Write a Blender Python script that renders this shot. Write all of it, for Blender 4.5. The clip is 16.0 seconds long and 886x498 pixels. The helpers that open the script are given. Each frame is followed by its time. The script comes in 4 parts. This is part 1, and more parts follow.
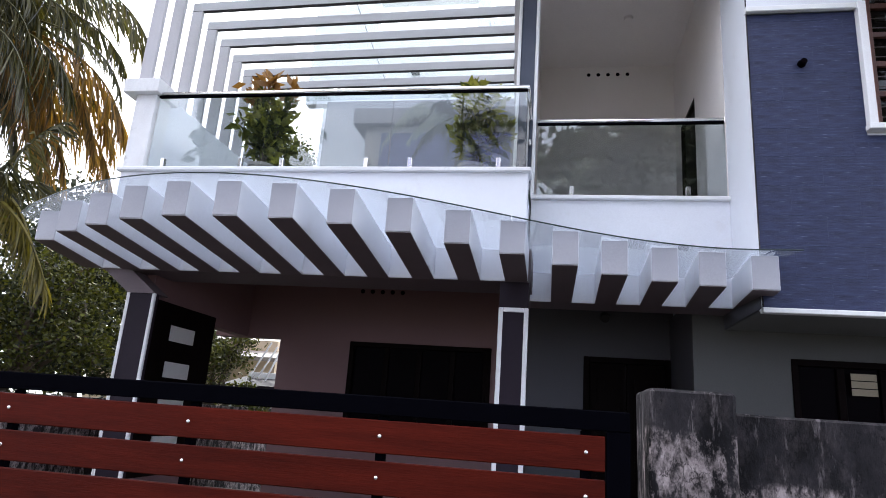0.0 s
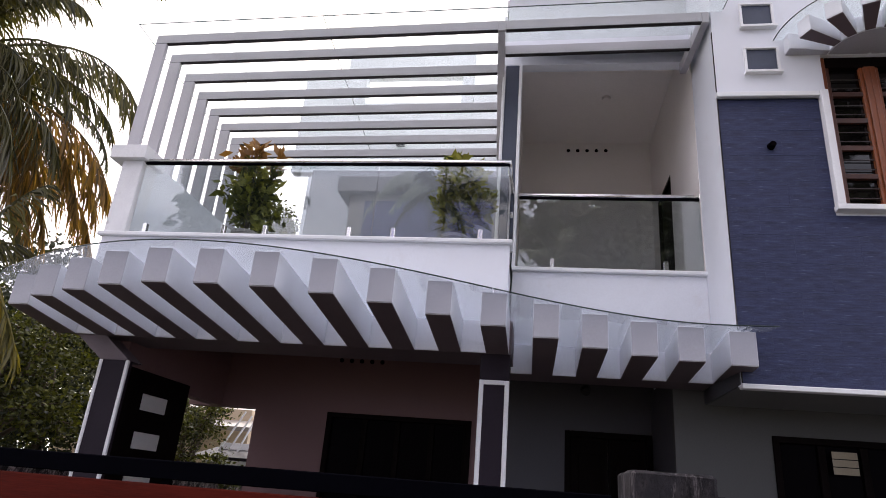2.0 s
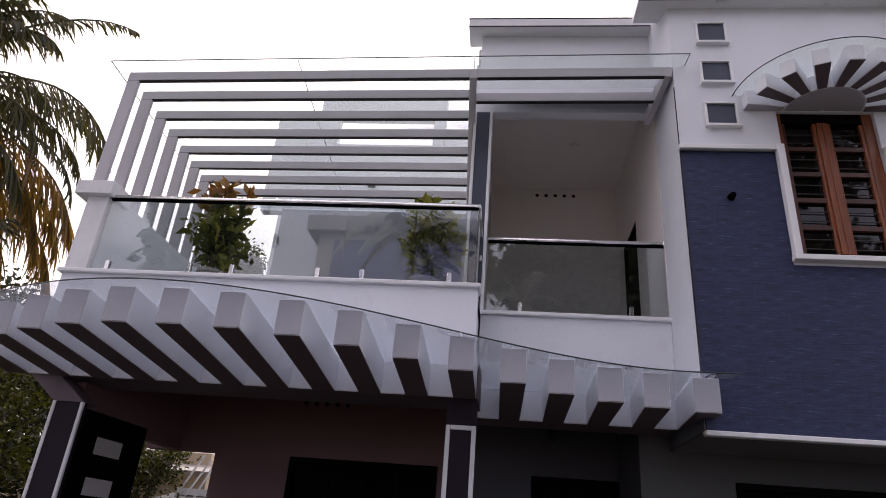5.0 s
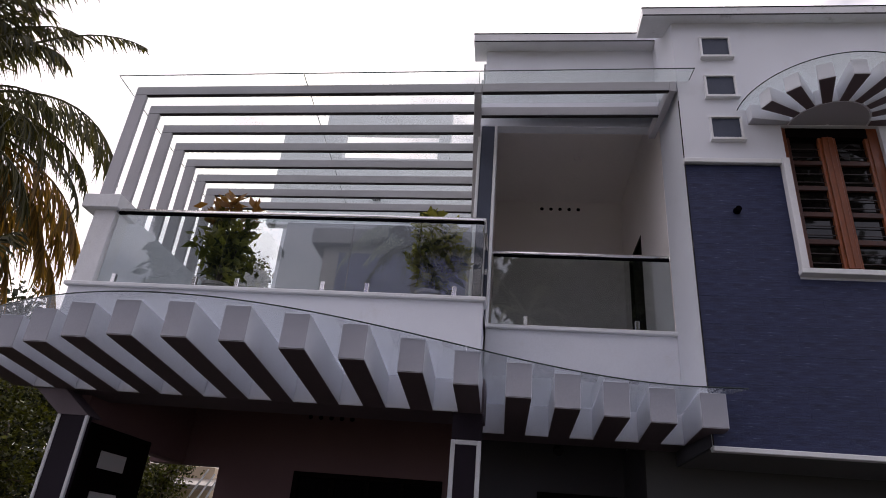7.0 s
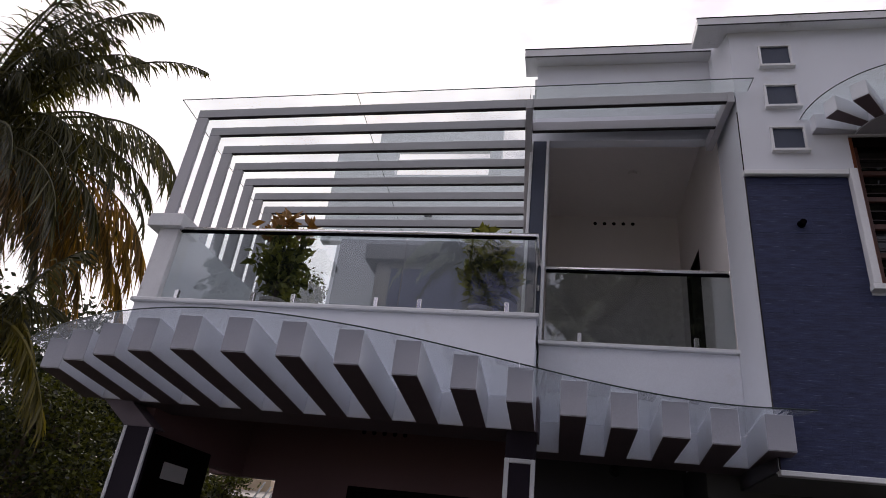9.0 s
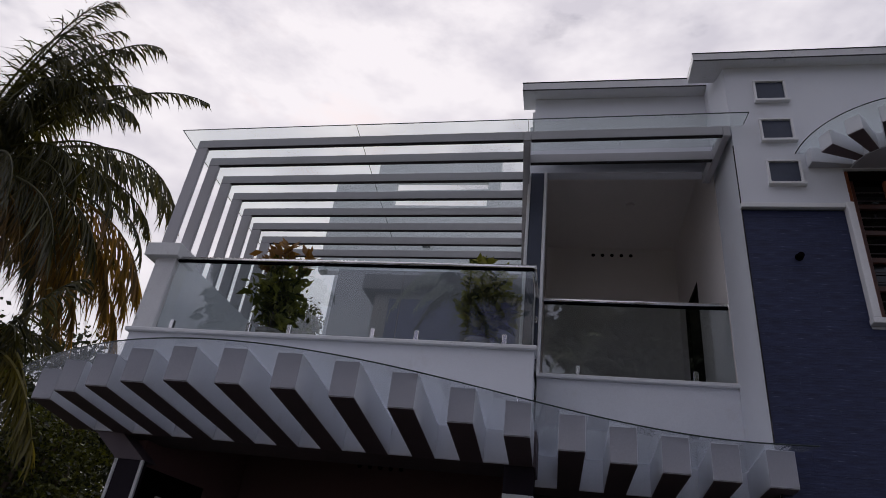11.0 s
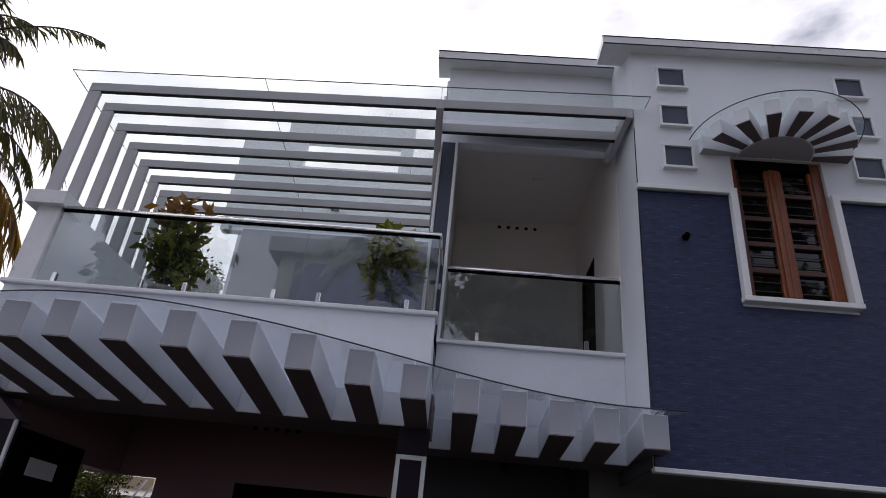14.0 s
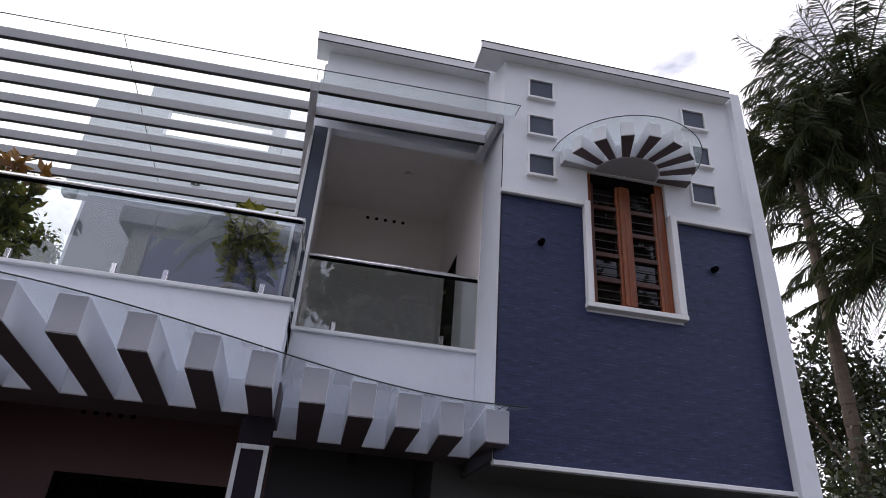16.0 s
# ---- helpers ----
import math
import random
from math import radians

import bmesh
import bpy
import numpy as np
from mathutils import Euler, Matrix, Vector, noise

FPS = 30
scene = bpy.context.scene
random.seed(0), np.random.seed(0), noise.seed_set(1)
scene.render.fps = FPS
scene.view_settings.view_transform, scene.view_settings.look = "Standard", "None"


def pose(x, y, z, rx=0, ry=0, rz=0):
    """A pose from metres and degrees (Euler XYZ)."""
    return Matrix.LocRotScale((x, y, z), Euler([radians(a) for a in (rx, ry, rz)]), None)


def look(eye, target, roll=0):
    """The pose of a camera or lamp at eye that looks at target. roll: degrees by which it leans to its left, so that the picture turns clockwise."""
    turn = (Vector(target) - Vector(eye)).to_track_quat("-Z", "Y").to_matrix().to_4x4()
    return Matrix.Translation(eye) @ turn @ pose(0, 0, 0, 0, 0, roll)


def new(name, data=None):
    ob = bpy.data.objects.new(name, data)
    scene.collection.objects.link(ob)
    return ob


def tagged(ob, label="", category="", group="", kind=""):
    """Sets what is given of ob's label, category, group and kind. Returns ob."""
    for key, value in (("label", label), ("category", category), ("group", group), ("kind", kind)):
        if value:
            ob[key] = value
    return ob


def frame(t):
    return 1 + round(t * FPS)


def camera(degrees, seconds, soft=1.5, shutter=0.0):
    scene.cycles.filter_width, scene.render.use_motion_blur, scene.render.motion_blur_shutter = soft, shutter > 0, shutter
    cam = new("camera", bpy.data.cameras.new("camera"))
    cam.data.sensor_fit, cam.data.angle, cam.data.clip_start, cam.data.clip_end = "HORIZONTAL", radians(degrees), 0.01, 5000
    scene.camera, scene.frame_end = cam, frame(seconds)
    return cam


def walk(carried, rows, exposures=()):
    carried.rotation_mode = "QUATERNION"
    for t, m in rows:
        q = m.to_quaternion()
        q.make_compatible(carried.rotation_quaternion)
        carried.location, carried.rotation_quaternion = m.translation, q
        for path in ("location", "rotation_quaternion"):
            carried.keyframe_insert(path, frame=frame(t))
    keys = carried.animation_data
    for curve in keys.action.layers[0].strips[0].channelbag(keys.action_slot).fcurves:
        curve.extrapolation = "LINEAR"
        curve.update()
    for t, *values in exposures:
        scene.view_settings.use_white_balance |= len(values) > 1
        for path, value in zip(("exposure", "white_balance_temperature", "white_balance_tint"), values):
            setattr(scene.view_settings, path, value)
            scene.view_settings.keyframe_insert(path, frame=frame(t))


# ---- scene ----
cam = camera(69.28, 16.0, soft=0.9)
PATH = [
    (0, (0.8238, -0.1176, 1.7677), (0.4716, 1.7835, 2.2791), 4.12),
    (0.5, (0.8249, -0.1331, 1.7731), (0.4905, 1.7526, 2.3495), 4.36),
    (1, (0.8220, -0.1441, 1.7798), (0.4878, 1.7229, 2.4141), 4.01),
    (1.5, (0.8227, -0.1505, 1.7881), (0.4943, 1.7037, 2.4617), 4.09),
    (2, (0.8234, -0.1541, 1.7939), (0.5235, 1.6899, 2.5076), 4.71),
    (2.5, (0.8322, -0.1556, 1.7955), (0.5595, 1.6785, 2.5449), 4.74),
    (3, (0.8332, -0.1606, 1.7981), (0.5789, 1.6713, 2.5593), 4.70),
    (3.5, (0.8347, -0.1629, 1.8095), (0.5902, 1.6663, 2.5804), 4.86),
    (4, (0.8359, -0.1697, 1.8128), (0.6031, 1.6496, 2.6103), 4.74),
    (6.5, (0.8169, -0.1868, 1.8233), (0.6247, 1.6078, 2.6850), 4.90),
    (7, (0.8222, -0.1859, 1.8210), (0.5980, 1.6006, 2.6917), 4.96),
    (7.5, (0.8158, -0.1872, 1.8223), (0.5531, 1.5923, 2.6966), 5.11),
    (8, (0.8124, -0.1883, 1.8230), (0.4993, 1.5816, 2.7002), 6.01),
    (8.5, (0.8065, -0.1927, 1.8233), (0.4571, 1.5649, 2.7114), 6.65),
    (9, (0.8124, -0.1957, 1.8271), (0.4295, 1.5499, 2.7251), 6.99),
    (11.5, (0.8214, -0.1729, 1.8467), (0.4444, 1.5246, 2.8348), 7.40),
    (12, (0.8289, -0.1592, 1.8333), (0.4992, 1.5602, 2.8003), 6.25),
    (12.5, (0.8444, -0.1532, 1.8364), (0.5891, 1.5855, 2.7911), 5.90),
    (13, (0.8656, -0.1743, 1.8131), (0.6785, 1.5779, 2.7590), 5.64),
    (13.5, (0.8596, -0.1802, 1.8172), (0.7205, 1.5836, 2.7498), 5.74),
    (14, (0.8790, -0.1732, 1.8148), (0.7768, 1.5981, 2.7379), 5.76),
    (14.5, (0.8977, -0.1646, 1.8069), (0.8569, 1.6049, 2.7382), 5.35),
    (15, (0.9198, -0.1595, 1.8072), (0.9560, 1.6110, 2.7368), 5.04),
    (15.5, (0.9456, -0.1580, 1.8110), (1.0716, 1.6138, 2.7301), 4.65),
    (16, (0.9678, -0.1715, 1.8297), (1.2652, 1.5738, 2.7601), 4.37),
]

# ---- light ----
EXPOSURE = [(0.0, 0.85, 5730, 7), (1.0, 0.68, 5880, 9), (2.0, 0.38, 6180, 14), (3.0, 0.1, 6280, 18), (4.0, -0.06, 6280, 19), (6.5, -0.52, 6180, 17), (9.0, -0.79, 6130, 15), (11.5, -1.42, 5840, 12), (12.5, -1.26, 5810, 10), (14.0, -0.78, 5840, 11), (15.0, -0.55, 5880, 12), (16.0, -0.28, 5880, 12)]
walk(cam, [(t, look(eye, target, roll)) for t, eye, target, roll in PATH], EXPOSURE)

SUN_AZ, SUN_EL = radians(-28), radians(42)   # behind the house, from the +y axis towards -x
world = bpy.data.worlds.new("sky")
scene.world = world
world.use_nodes = True
wn, wl = world.node_tree.nodes, world.node_tree.links
wn.clear()
w_out, w_bg = wn.new("ShaderNodeOutputWorld"), wn.new("ShaderNodeBackground")
w_sky = wn.new("ShaderNodeTexSky")
w_sky.sky_type, w_sky.sun_disc = "NISHITA", False
w_sky.sun_elevation, w_sky.sun_rotation = SUN_EL, SUN_AZ
w_co, w_map, w_noise, w_ramp = wn.new("ShaderNodeTexCoord"), wn.new("ShaderNodeMapping"), wn.new("ShaderNodeTexNoise"), wn.new("ShaderNodeValToRGB")
w_map.inputs["Scale"].default_value = (1.6, 1.6, 3.6)
w_noise.inputs["Scale"].default_value, w_noise.inputs["Detail"].default_value, w_noise.inputs["Roughness"].default_value = 2.3, 7, 0.56
w_ramp.color_ramp.elements[0].position, w_ramp.color_ramp.elements[1].position = 0.24, 0.45
w_mul, w_mix = wn.new("ShaderNodeMix"), wn.new("ShaderNodeMix")
for m in (w_mul, w_mix):
    m.data_type = "RGBA"
w_mul.blend_type = "MULTIPLY"
w_mul.inputs[0].default_value = 1.0
w_mul.inputs[7].default_value = (0.085, 0.08, 0.078, 1)
w_mix.inputs[7].default_value = (1.34, 1.30, 1.29, 1)
wl.new(w_co.outputs["Generated"], w_map.inputs["Vector"])
wl.new(w_map.outputs["Vector"], w_noise.inputs["Vector"])
wl.new(w_noise.outputs["Fac"], w_ramp.inputs["Fac"])
wl.new(w_sky.outputs["Color"], w_mul.inputs[6])
wl.new(w_ramp.outputs["Color"], w_mix.inputs[0])
wl.new(w_mul.outputs[2], w_mix.inputs[6])
w_dot, w_rng, w_pow, w_glow = (wn.new(k) for k in ("ShaderNodeVectorMath", "ShaderNodeMapRange", "ShaderNodeMath", "ShaderNodeMix"))
w_dot.operation, w_pow.operation = "DOT_PRODUCT", "POWER"
w_dot.inputs[1].default_value = (math.sin(SUN_AZ) * math.cos(SUN_EL), math.cos(SUN_AZ) * math.cos(SUN_EL), math.sin(SUN_EL))
w_rng.inputs[1].default_value, w_rng.inputs[2].default_value = -1.0, 1.0
w_pow.inputs[1].default_value = 1.6
w_glow.data_type, w_glow.blend_type = "RGBA", "MULTIPLY"
w_glow.inputs[0].default_value = 1.0
wl.new(w_co.outputs["Generated"], w_dot.inputs[0])
wl.new(w_dot.outputs["Value"], w_rng.inputs[0])
wl.new(w_rng.outputs[0], w_pow.inputs[0])
w_tone = wn.new("ShaderNodeMix")
w_tone.data_type = "RGBA"
w_tone.inputs[6].default_value, w_tone.inputs[7].default_value = (0.72, 0.76, 0.90, 1), (1.66, 1.57, 1.50, 1)
wl.new(w_pow.outputs[0], w_tone.inputs[0])
wl.new(w_mix.outputs[2], w_glow.inputs[6])
wl.new(w_tone.outputs[2], w_glow.inputs[7])
w_n2, w_r2, w_shade = wn.new("ShaderNodeTexNoise"), wn.new("ShaderNodeValToRGB"), wn.new("ShaderNodeMix")
w_n2.inputs["Scale"].default_value, w_n2.inputs["Detail"].default_value, w_n2.inputs["Roughness"].default_value = 4.2, 6, 0.58
w_r2.color_ramp.elements[0].position, w_r2.color_ramp.elements[1].position = 0.34, 0.62
w_r2.color_ramp.elements[0].color, w_r2.color_ramp.elements[1].color = (0.77, 0.76, 0.785, 1), (1.05, 1.035, 1.01, 1)
w_shade.data_type, w_shade.blend_type = "RGBA", "MULTIPLY"
w_shade.inputs[0].default_value = 1.0
wl.new(w_map.outputs["Vector"], w_n2.inputs["Vector"])
wl.new(w_n2.outputs["Fac"], w_r2.inputs["Fac"])
wl.new(w_glow.outputs[2], w_shade.inputs[6])
wl.new(w_r2.outputs["Color"], w_shade.inputs[7])
wl.new(w_shade.outputs[2], w_bg.inputs["Color"])
w_bg.inputs["Strength"].default_value = 1.1
wl.new(w_bg.outputs["Background"], w_out.inputs["Surface"])

sun_data = bpy.data.lights.new("sun", "SUN")
sun_data.energy, sun_data.angle, sun_data.color = 1.3, radians(12), (1.0, 0.93, 0.82)
sun = new("sun", sun_data)
sun_dir = Vector((math.sin(SUN_AZ) * math.cos(SUN_EL), math.cos(SUN_AZ) * math.cos(SUN_EL), math.sin(SUN_EL)))
sun.matrix_world = look(sun_dir * 40, (0, 0, 0))


# ---- materials ----
def ramp_pair(nt, fac, a, b, lo=0.3, hi=0.7):
    r = nt.nodes.new("ShaderNodeValToRGB")
    r.color_ramp.elements[0].position, r.color_ramp.elements[1].position = lo, hi
    r.color_ramp.elements[0].color, r.color_ramp.elements[1].color = (*a, 1), (*b, 1)
    nt.links.new(fac, r.inputs["Fac"])
    return r.outputs["Color"]


def noise_fac(nt, vec, scale, detail=5, rough=0.6):
    n = nt.nodes.new("ShaderNodeTexNoise")
    n.inputs["Scale"].default_value, n.inputs["Detail"].default_value, n.inputs["Roughness"].default_value = scale, detail, rough
    nt.links.new(vec, n.inputs["Vector"])
    return n.outputs["Fac"]


def mixed(nt, fac, a, b, blend="MIX"):
    m = nt.nodes.new("ShaderNodeMix")
    m.data_type, m.blend_type = "RGBA", blend
    for socket, value in ((m.inputs[0], fac), (m.inputs[6], a), (m.inputs[7], b)):
        if isinstance(value, (int, float)):
            socket.default_value = value
        elif isinstance(value, tuple):
            socket.default_value = (*value, 1)
        else:
            nt.links.new(value, socket)
    return m.outputs[2]


def surface(name, base, rough=0.6, metal=0.0, vary=0.12, scale=3.0, fine=60.0, bump=0.15, stretch=(1, 1, 1), stain=None, stain_at=(0.55, 0.75), per_object=0.0, spec=0.5):
    """A painted, plastered or timber surface: two scales of colour change, an optional stain, and fine relief."""
    mat = bpy.data.materials.new(name)
    mat.use_nodes = True
    nt = mat.node_tree
    bsdf = nt.nodes["Principled BSDF"]
    co, mp = nt.nodes.new("ShaderNodeTexCoord"), nt.nodes.new("ShaderNodeMapping")
    mp.inputs["Scale"].default_value = stretch
    nt.links.new(co.outputs["Object"], mp.inputs["Vector"])
    vec = mp.outputs["Vector"]
    dark = tuple(c * (1 - vary) for c in base)
    light = tuple(min(1, c * (1 + vary)) for c in base)
    colour = ramp_pair(nt, noise_fac(nt, vec, scale), dark, light)
    grain = noise_fac(nt, vec, fine, 3)
    colour = mixed(nt, 0.35, colour, ramp_pair(nt, grain, tuple(c * 0.75 for c in base), light))
    if stain:
        s = noise_fac(nt, vec, scale * 1.7, 8, 0.7)
        r = nt.nodes.new("ShaderNodeMapRange")
        r.inputs[1].default_value, r.inputs[2].default_value = stain_at
        nt.links.new(s, r.inputs[0])
        colour = mixed(nt, r.outputs[0], colour, stain)
    if per_object:
        info, hsv, mr = nt.nodes.new("ShaderNodeObjectInfo"), nt.nodes.new("ShaderNodeHueSaturation"), nt.nodes.new("ShaderNodeMapRange")
        mr.inputs[3].default_value, mr.inputs[4].default_value = 1 - per_object, 1 + per_object
        nt.links.new(info.outputs["Random"], mr.inputs[0])
        nt.links.new(mr.outputs[0], hsv.inputs["Value"])
        nt.links.new(colour, hsv.inputs["Color"])
        colour = hsv.outputs["Color"]
    nt.links.new(colour, bsdf.inputs["Base Color"])
    bsdf.inputs["Roughness"].default_value, bsdf.inputs["Metallic"].default_value = rough, metal
    bsdf.inputs["Specular IOR Level"].default_value = spec
    if bump:
        b = nt.nodes.new("ShaderNodeBump")
        b.inputs["Strength"].default_value, b.inputs["Distance"].default_value = bump, 0.004
        nt.links.new(grain, b.inputs["Height"])
        nt.links.new(b.outputs["Normal"], bsdf.inputs["Normal"])
    return mat


def leaf_surface(name, a, b, back=0.35):
    mat = bpy.data.materials.new(name)
    mat.use_nodes = True
    nt = mat.node_tree
    bsdf = nt.nodes["Principled BSDF"]
    geo = nt.nodes.new("ShaderNodeNewGeometry")
    colour = ramp_pair(nt, geo.outputs["Random Per Island"], a, b, 0.05, 0.95)
    nt.links.new(colour, bsdf.inputs["Base Color"])
    bsdf.inputs["Roughness"].default_value = 0.5
    tr, mx = nt.nodes.new("ShaderNodeBsdfTranslucent"), nt.nodes.new("ShaderNodeMixShader")
    nt.links.new(mixed(nt, 1.0, colour, (1.7, 1.6, 0.7), "MULTIPLY"), tr.inputs["Color"])
    mx.inputs[0].default_value = back
    nt.links.new(bsdf.outputs[0], mx.inputs[1])
    nt.links.new(tr.outputs[0], mx.inputs[2])
    nt.links.new(mx.outputs[0], nt.nodes["Material Output"].inputs["Surface"])
    return mat


def glass_surface(name, tint, gloss=0.0, haze=0.0, film=(0.85, 0.9, 0.92)):
    """Thin sheet glass: clear passage with a Fresnel gloss and a film of dust."""
    mat = bpy.data.materials.new(name)
    mat.use_nodes = True
    nt = mat.node_tree
    nt.nodes.clear()
    out, clear, shiny, fres, mx = (nt.nodes.new(k) for k in ("ShaderNodeOutputMaterial", "ShaderNodeBsdfTransparent", "ShaderNodeBsdfGlossy", "ShaderNodeLayerWeight", "ShaderNodeMixShader"))
    dust, mx2 = nt.nodes.new("ShaderNodeBsdfDiffuse"), nt.nodes.new("ShaderNodeMixShader")
    trans, mx3 = nt.nodes.new("ShaderNodeBsdfTranslucent"), nt.nodes.new("ShaderNodeMixShader")
    clear.inputs["Color"].default_value = (*tint, 1)
    dust.inputs["Color"].default_value = (*film, 1)
    trans.inputs["Color"].default_value = (*film, 1)
    shiny.inputs["Roughness"].default_value = 0.012
    fres.inputs["Blend"].default_value = 0.5
    power, scaled = nt.nodes.new("ShaderNodeMath"), nt.nodes.new("ShaderNodeMath")
    power.operation, scaled.operation = "POWER", "MULTIPLY_ADD"
    power.inputs[1].default_value = 4.5
    scaled.inputs[1].default_value, scaled.inputs[2].default_value = 0.85, 0.018 + gloss
    nt.links.new(fres.outputs["Facing"], power.inputs[0])
    nt.links.new(power.outputs[0], scaled.inputs[0])
    co = nt.nodes.new("ShaderNodeTexCoord")
    n = noise_fac(nt, co.outputs["Object"], 2.5, 6, 0.65)
    mr = nt.nodes.new("ShaderNodeMapRange")
    mr.inputs[1].default_value, mr.inputs[2].default_value, mr.inputs[3].default_value, mr.inputs[4].default_value = 0.3, 0.75, haze * 0.6, haze * 1.4
    nt.links.new(n, mr.inputs[0])
    mx3.inputs[0].default_value = 0.6
    nt.links.new(dust.outputs[0], mx3.inputs[1])
    nt.links.new(trans.outputs[0], mx3.inputs[2])
    nt.links.new(mr.outputs[0], mx2.inputs[0])
    nt.links.new(clear.outputs[0], mx2.inputs[1])
    nt.links.new(mx3.outputs[0], mx2.inputs[2])
    nt.links.new(scaled.outputs[0], mx.inputs[0])
    nt.links.new(mx2.outputs[0], mx.inputs[1])
    nt.links.new(shiny.outputs[0], mx.inputs[2])
    nt.links.new(mx.outputs[0], out.inputs["Surface"])
    return mat


WHITE = surface("white_paint", (0.74, 0.755, 0.81), 0.55, vary=0.05, scale=1.3, fine=90, bump=0.12, stain=(0.62, 0.61, 0.62), stain_at=(0.58, 0.8))
WHITE_WORN = surface("weathered_white_paint", (0.72, 0.72, 0.74), 0.6, vary=0.08, scale=2.5, fine=60, bump=0.2, stain=(0.38, 0.37, 0.36), stain_at=(0.6, 0.72))
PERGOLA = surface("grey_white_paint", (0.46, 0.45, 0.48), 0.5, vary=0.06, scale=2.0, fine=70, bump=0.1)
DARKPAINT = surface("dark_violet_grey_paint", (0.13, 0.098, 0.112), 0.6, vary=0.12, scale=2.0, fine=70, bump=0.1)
BLACK_AND_SHADOW = surface("black_paint_and_shadow", (0.032, 0.029, 0.033), 0.6, vary=0.15, scale=2, fine=70, bump=0.1, spec=0.2)
COLPAINT = surface("deep_violet_grey_paint", (0.022, 0.016, 0.024), 0.6, vary=0.12, scale=2.0, fine=70, bump=0.1, spec=0.12)
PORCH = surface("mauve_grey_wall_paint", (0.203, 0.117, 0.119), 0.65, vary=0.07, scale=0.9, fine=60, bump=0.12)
# Wall greys set low here and in PORCH_BLUE to hold the porch shade.
PORCH_GREEN = surface("shaded_grey_green_wall_paint", (0.085, 0.085, 0.085), 0.65, vary=0.06, scale=0.9, fine=60, bump=0.12)
# Lighter than PORCH_GREEN to offset the shade under the block.
PORCH_PALE = surface("brightened_soffit_grey", (0.15, 0.15, 0.152), 0.65, vary=0.06, scale=0.9, fine=60, bump=0.12)
PORCH_BLUE = surface("shaded_blue_grey_wall_paint", (0.07, 0.069, 0.082), 0.65, vary=0.06, scale=0.9, fine=60, bump=0.12)
ROOMWALL = surface("beige_wall_paint", (0.86, 0.81, 0.785), 0.65, vary=0.05, scale=0.8, fine=60, bump=0.1)
BLUETILE = surface("slate_blue_cladding", (0.025, 0.031, 0.079), 0.5, vary=0.55, scale=1.6, fine=9, bump=0.8, stretch=(2.4, 2.4, 34), stain=(0.13, 0.15, 0.24), stain_at=(0.60, 0.69), per_object=0.03, spec=0.3)
BLUEDARK = surface("dark_blue_grey_panel", (0.045, 0.055, 0.09), 0.5, vary=0.2, scale=3, fine=50, bump=0.3)
ENDGREY = surface("pale_grey_finish", (0.42, 0.42, 0.47), 0.55, vary=0.06, scale=2.0, fine=80, bump=0.12)
LANEBLUE = surface("blue_violet_cladding", (0.17, 0.18, 0.38), 0.5, vary=0.2, scale=1.6, fine=9, bump=0.3)
OPPOSITE = surface("shaded_grey_paint", (0.62, 0.60, 0.62), 0.65, vary=0.08, scale=0.8, fine=60, bump=0.15)
# Set darker than the tower for shade, so railing reflections read.
TERRACE = surface("darkened_terrace_grey", (0.2, 0.205, 0.225), 0.6, vary=0.08, scale=0.8, fine=60, bump=0.15)
TOWER = surface("grey_white_tower_paint", (0.80, 0.81, 0.84), 0.6, vary=0.08, scale=0.8, fine=60, bump=0.15)
TRIM = surface("bright_white_trim", (0.8, 0.8, 0.82), 0.5, vary=0.04, scale=2, fine=80, bump=0.08)
STEEL = surface("polished_steel", (0.85, 0.84, 0.83), 0.2, metal=1.0, vary=0.04, scale=5, fine=80, bump=0.0)
BLACKMETAL = surface("black_metal", (0.0015, 0.0015, 0.003), 0.8, metal=0.0, vary=0.2, scale=6, fine=80, bump=0.15, spec=0.01)
GATEWOOD = surface("red_brown_gate_boards", (0.056, 0.0055, 0.0024), 0.6, vary=0.55, scale=1.2, fine=14, bump=0.25, stretch=(1.2, 8, 14), per_object=0.14, spec=0.08)
WINDOWWOOD = surface("varnished_orange_wood", (0.21, 0.058, 0.018), 0.35, vary=0.3, scale=2.0, fine=16, bump=0.2, stretch=(9, 9, 1.0), per_object=0.12)
RAILWOOD = surface("red_brown_sash_wood", (0.055, 0.017, 0.009), 0.35, vary=0.3, scale=2.0, fine=16, bump=0.2, stretch=(9, 9, 1.0), per_object=0.2)
GRILLE = surface("dark_grille_steel", (0.06, 0.05, 0.05), 0.35, metal=0.6, vary=0.2, scale=6, fine=80, bump=0.05)
DARKWOOD = surface("dark_varnished_wood", (0.004, 0.002, 0.002), 0.6, vary=0.3, scale=2.0, fine=16, bump=0.2, stretch=(9, 9, 1.0), spec=0.05)


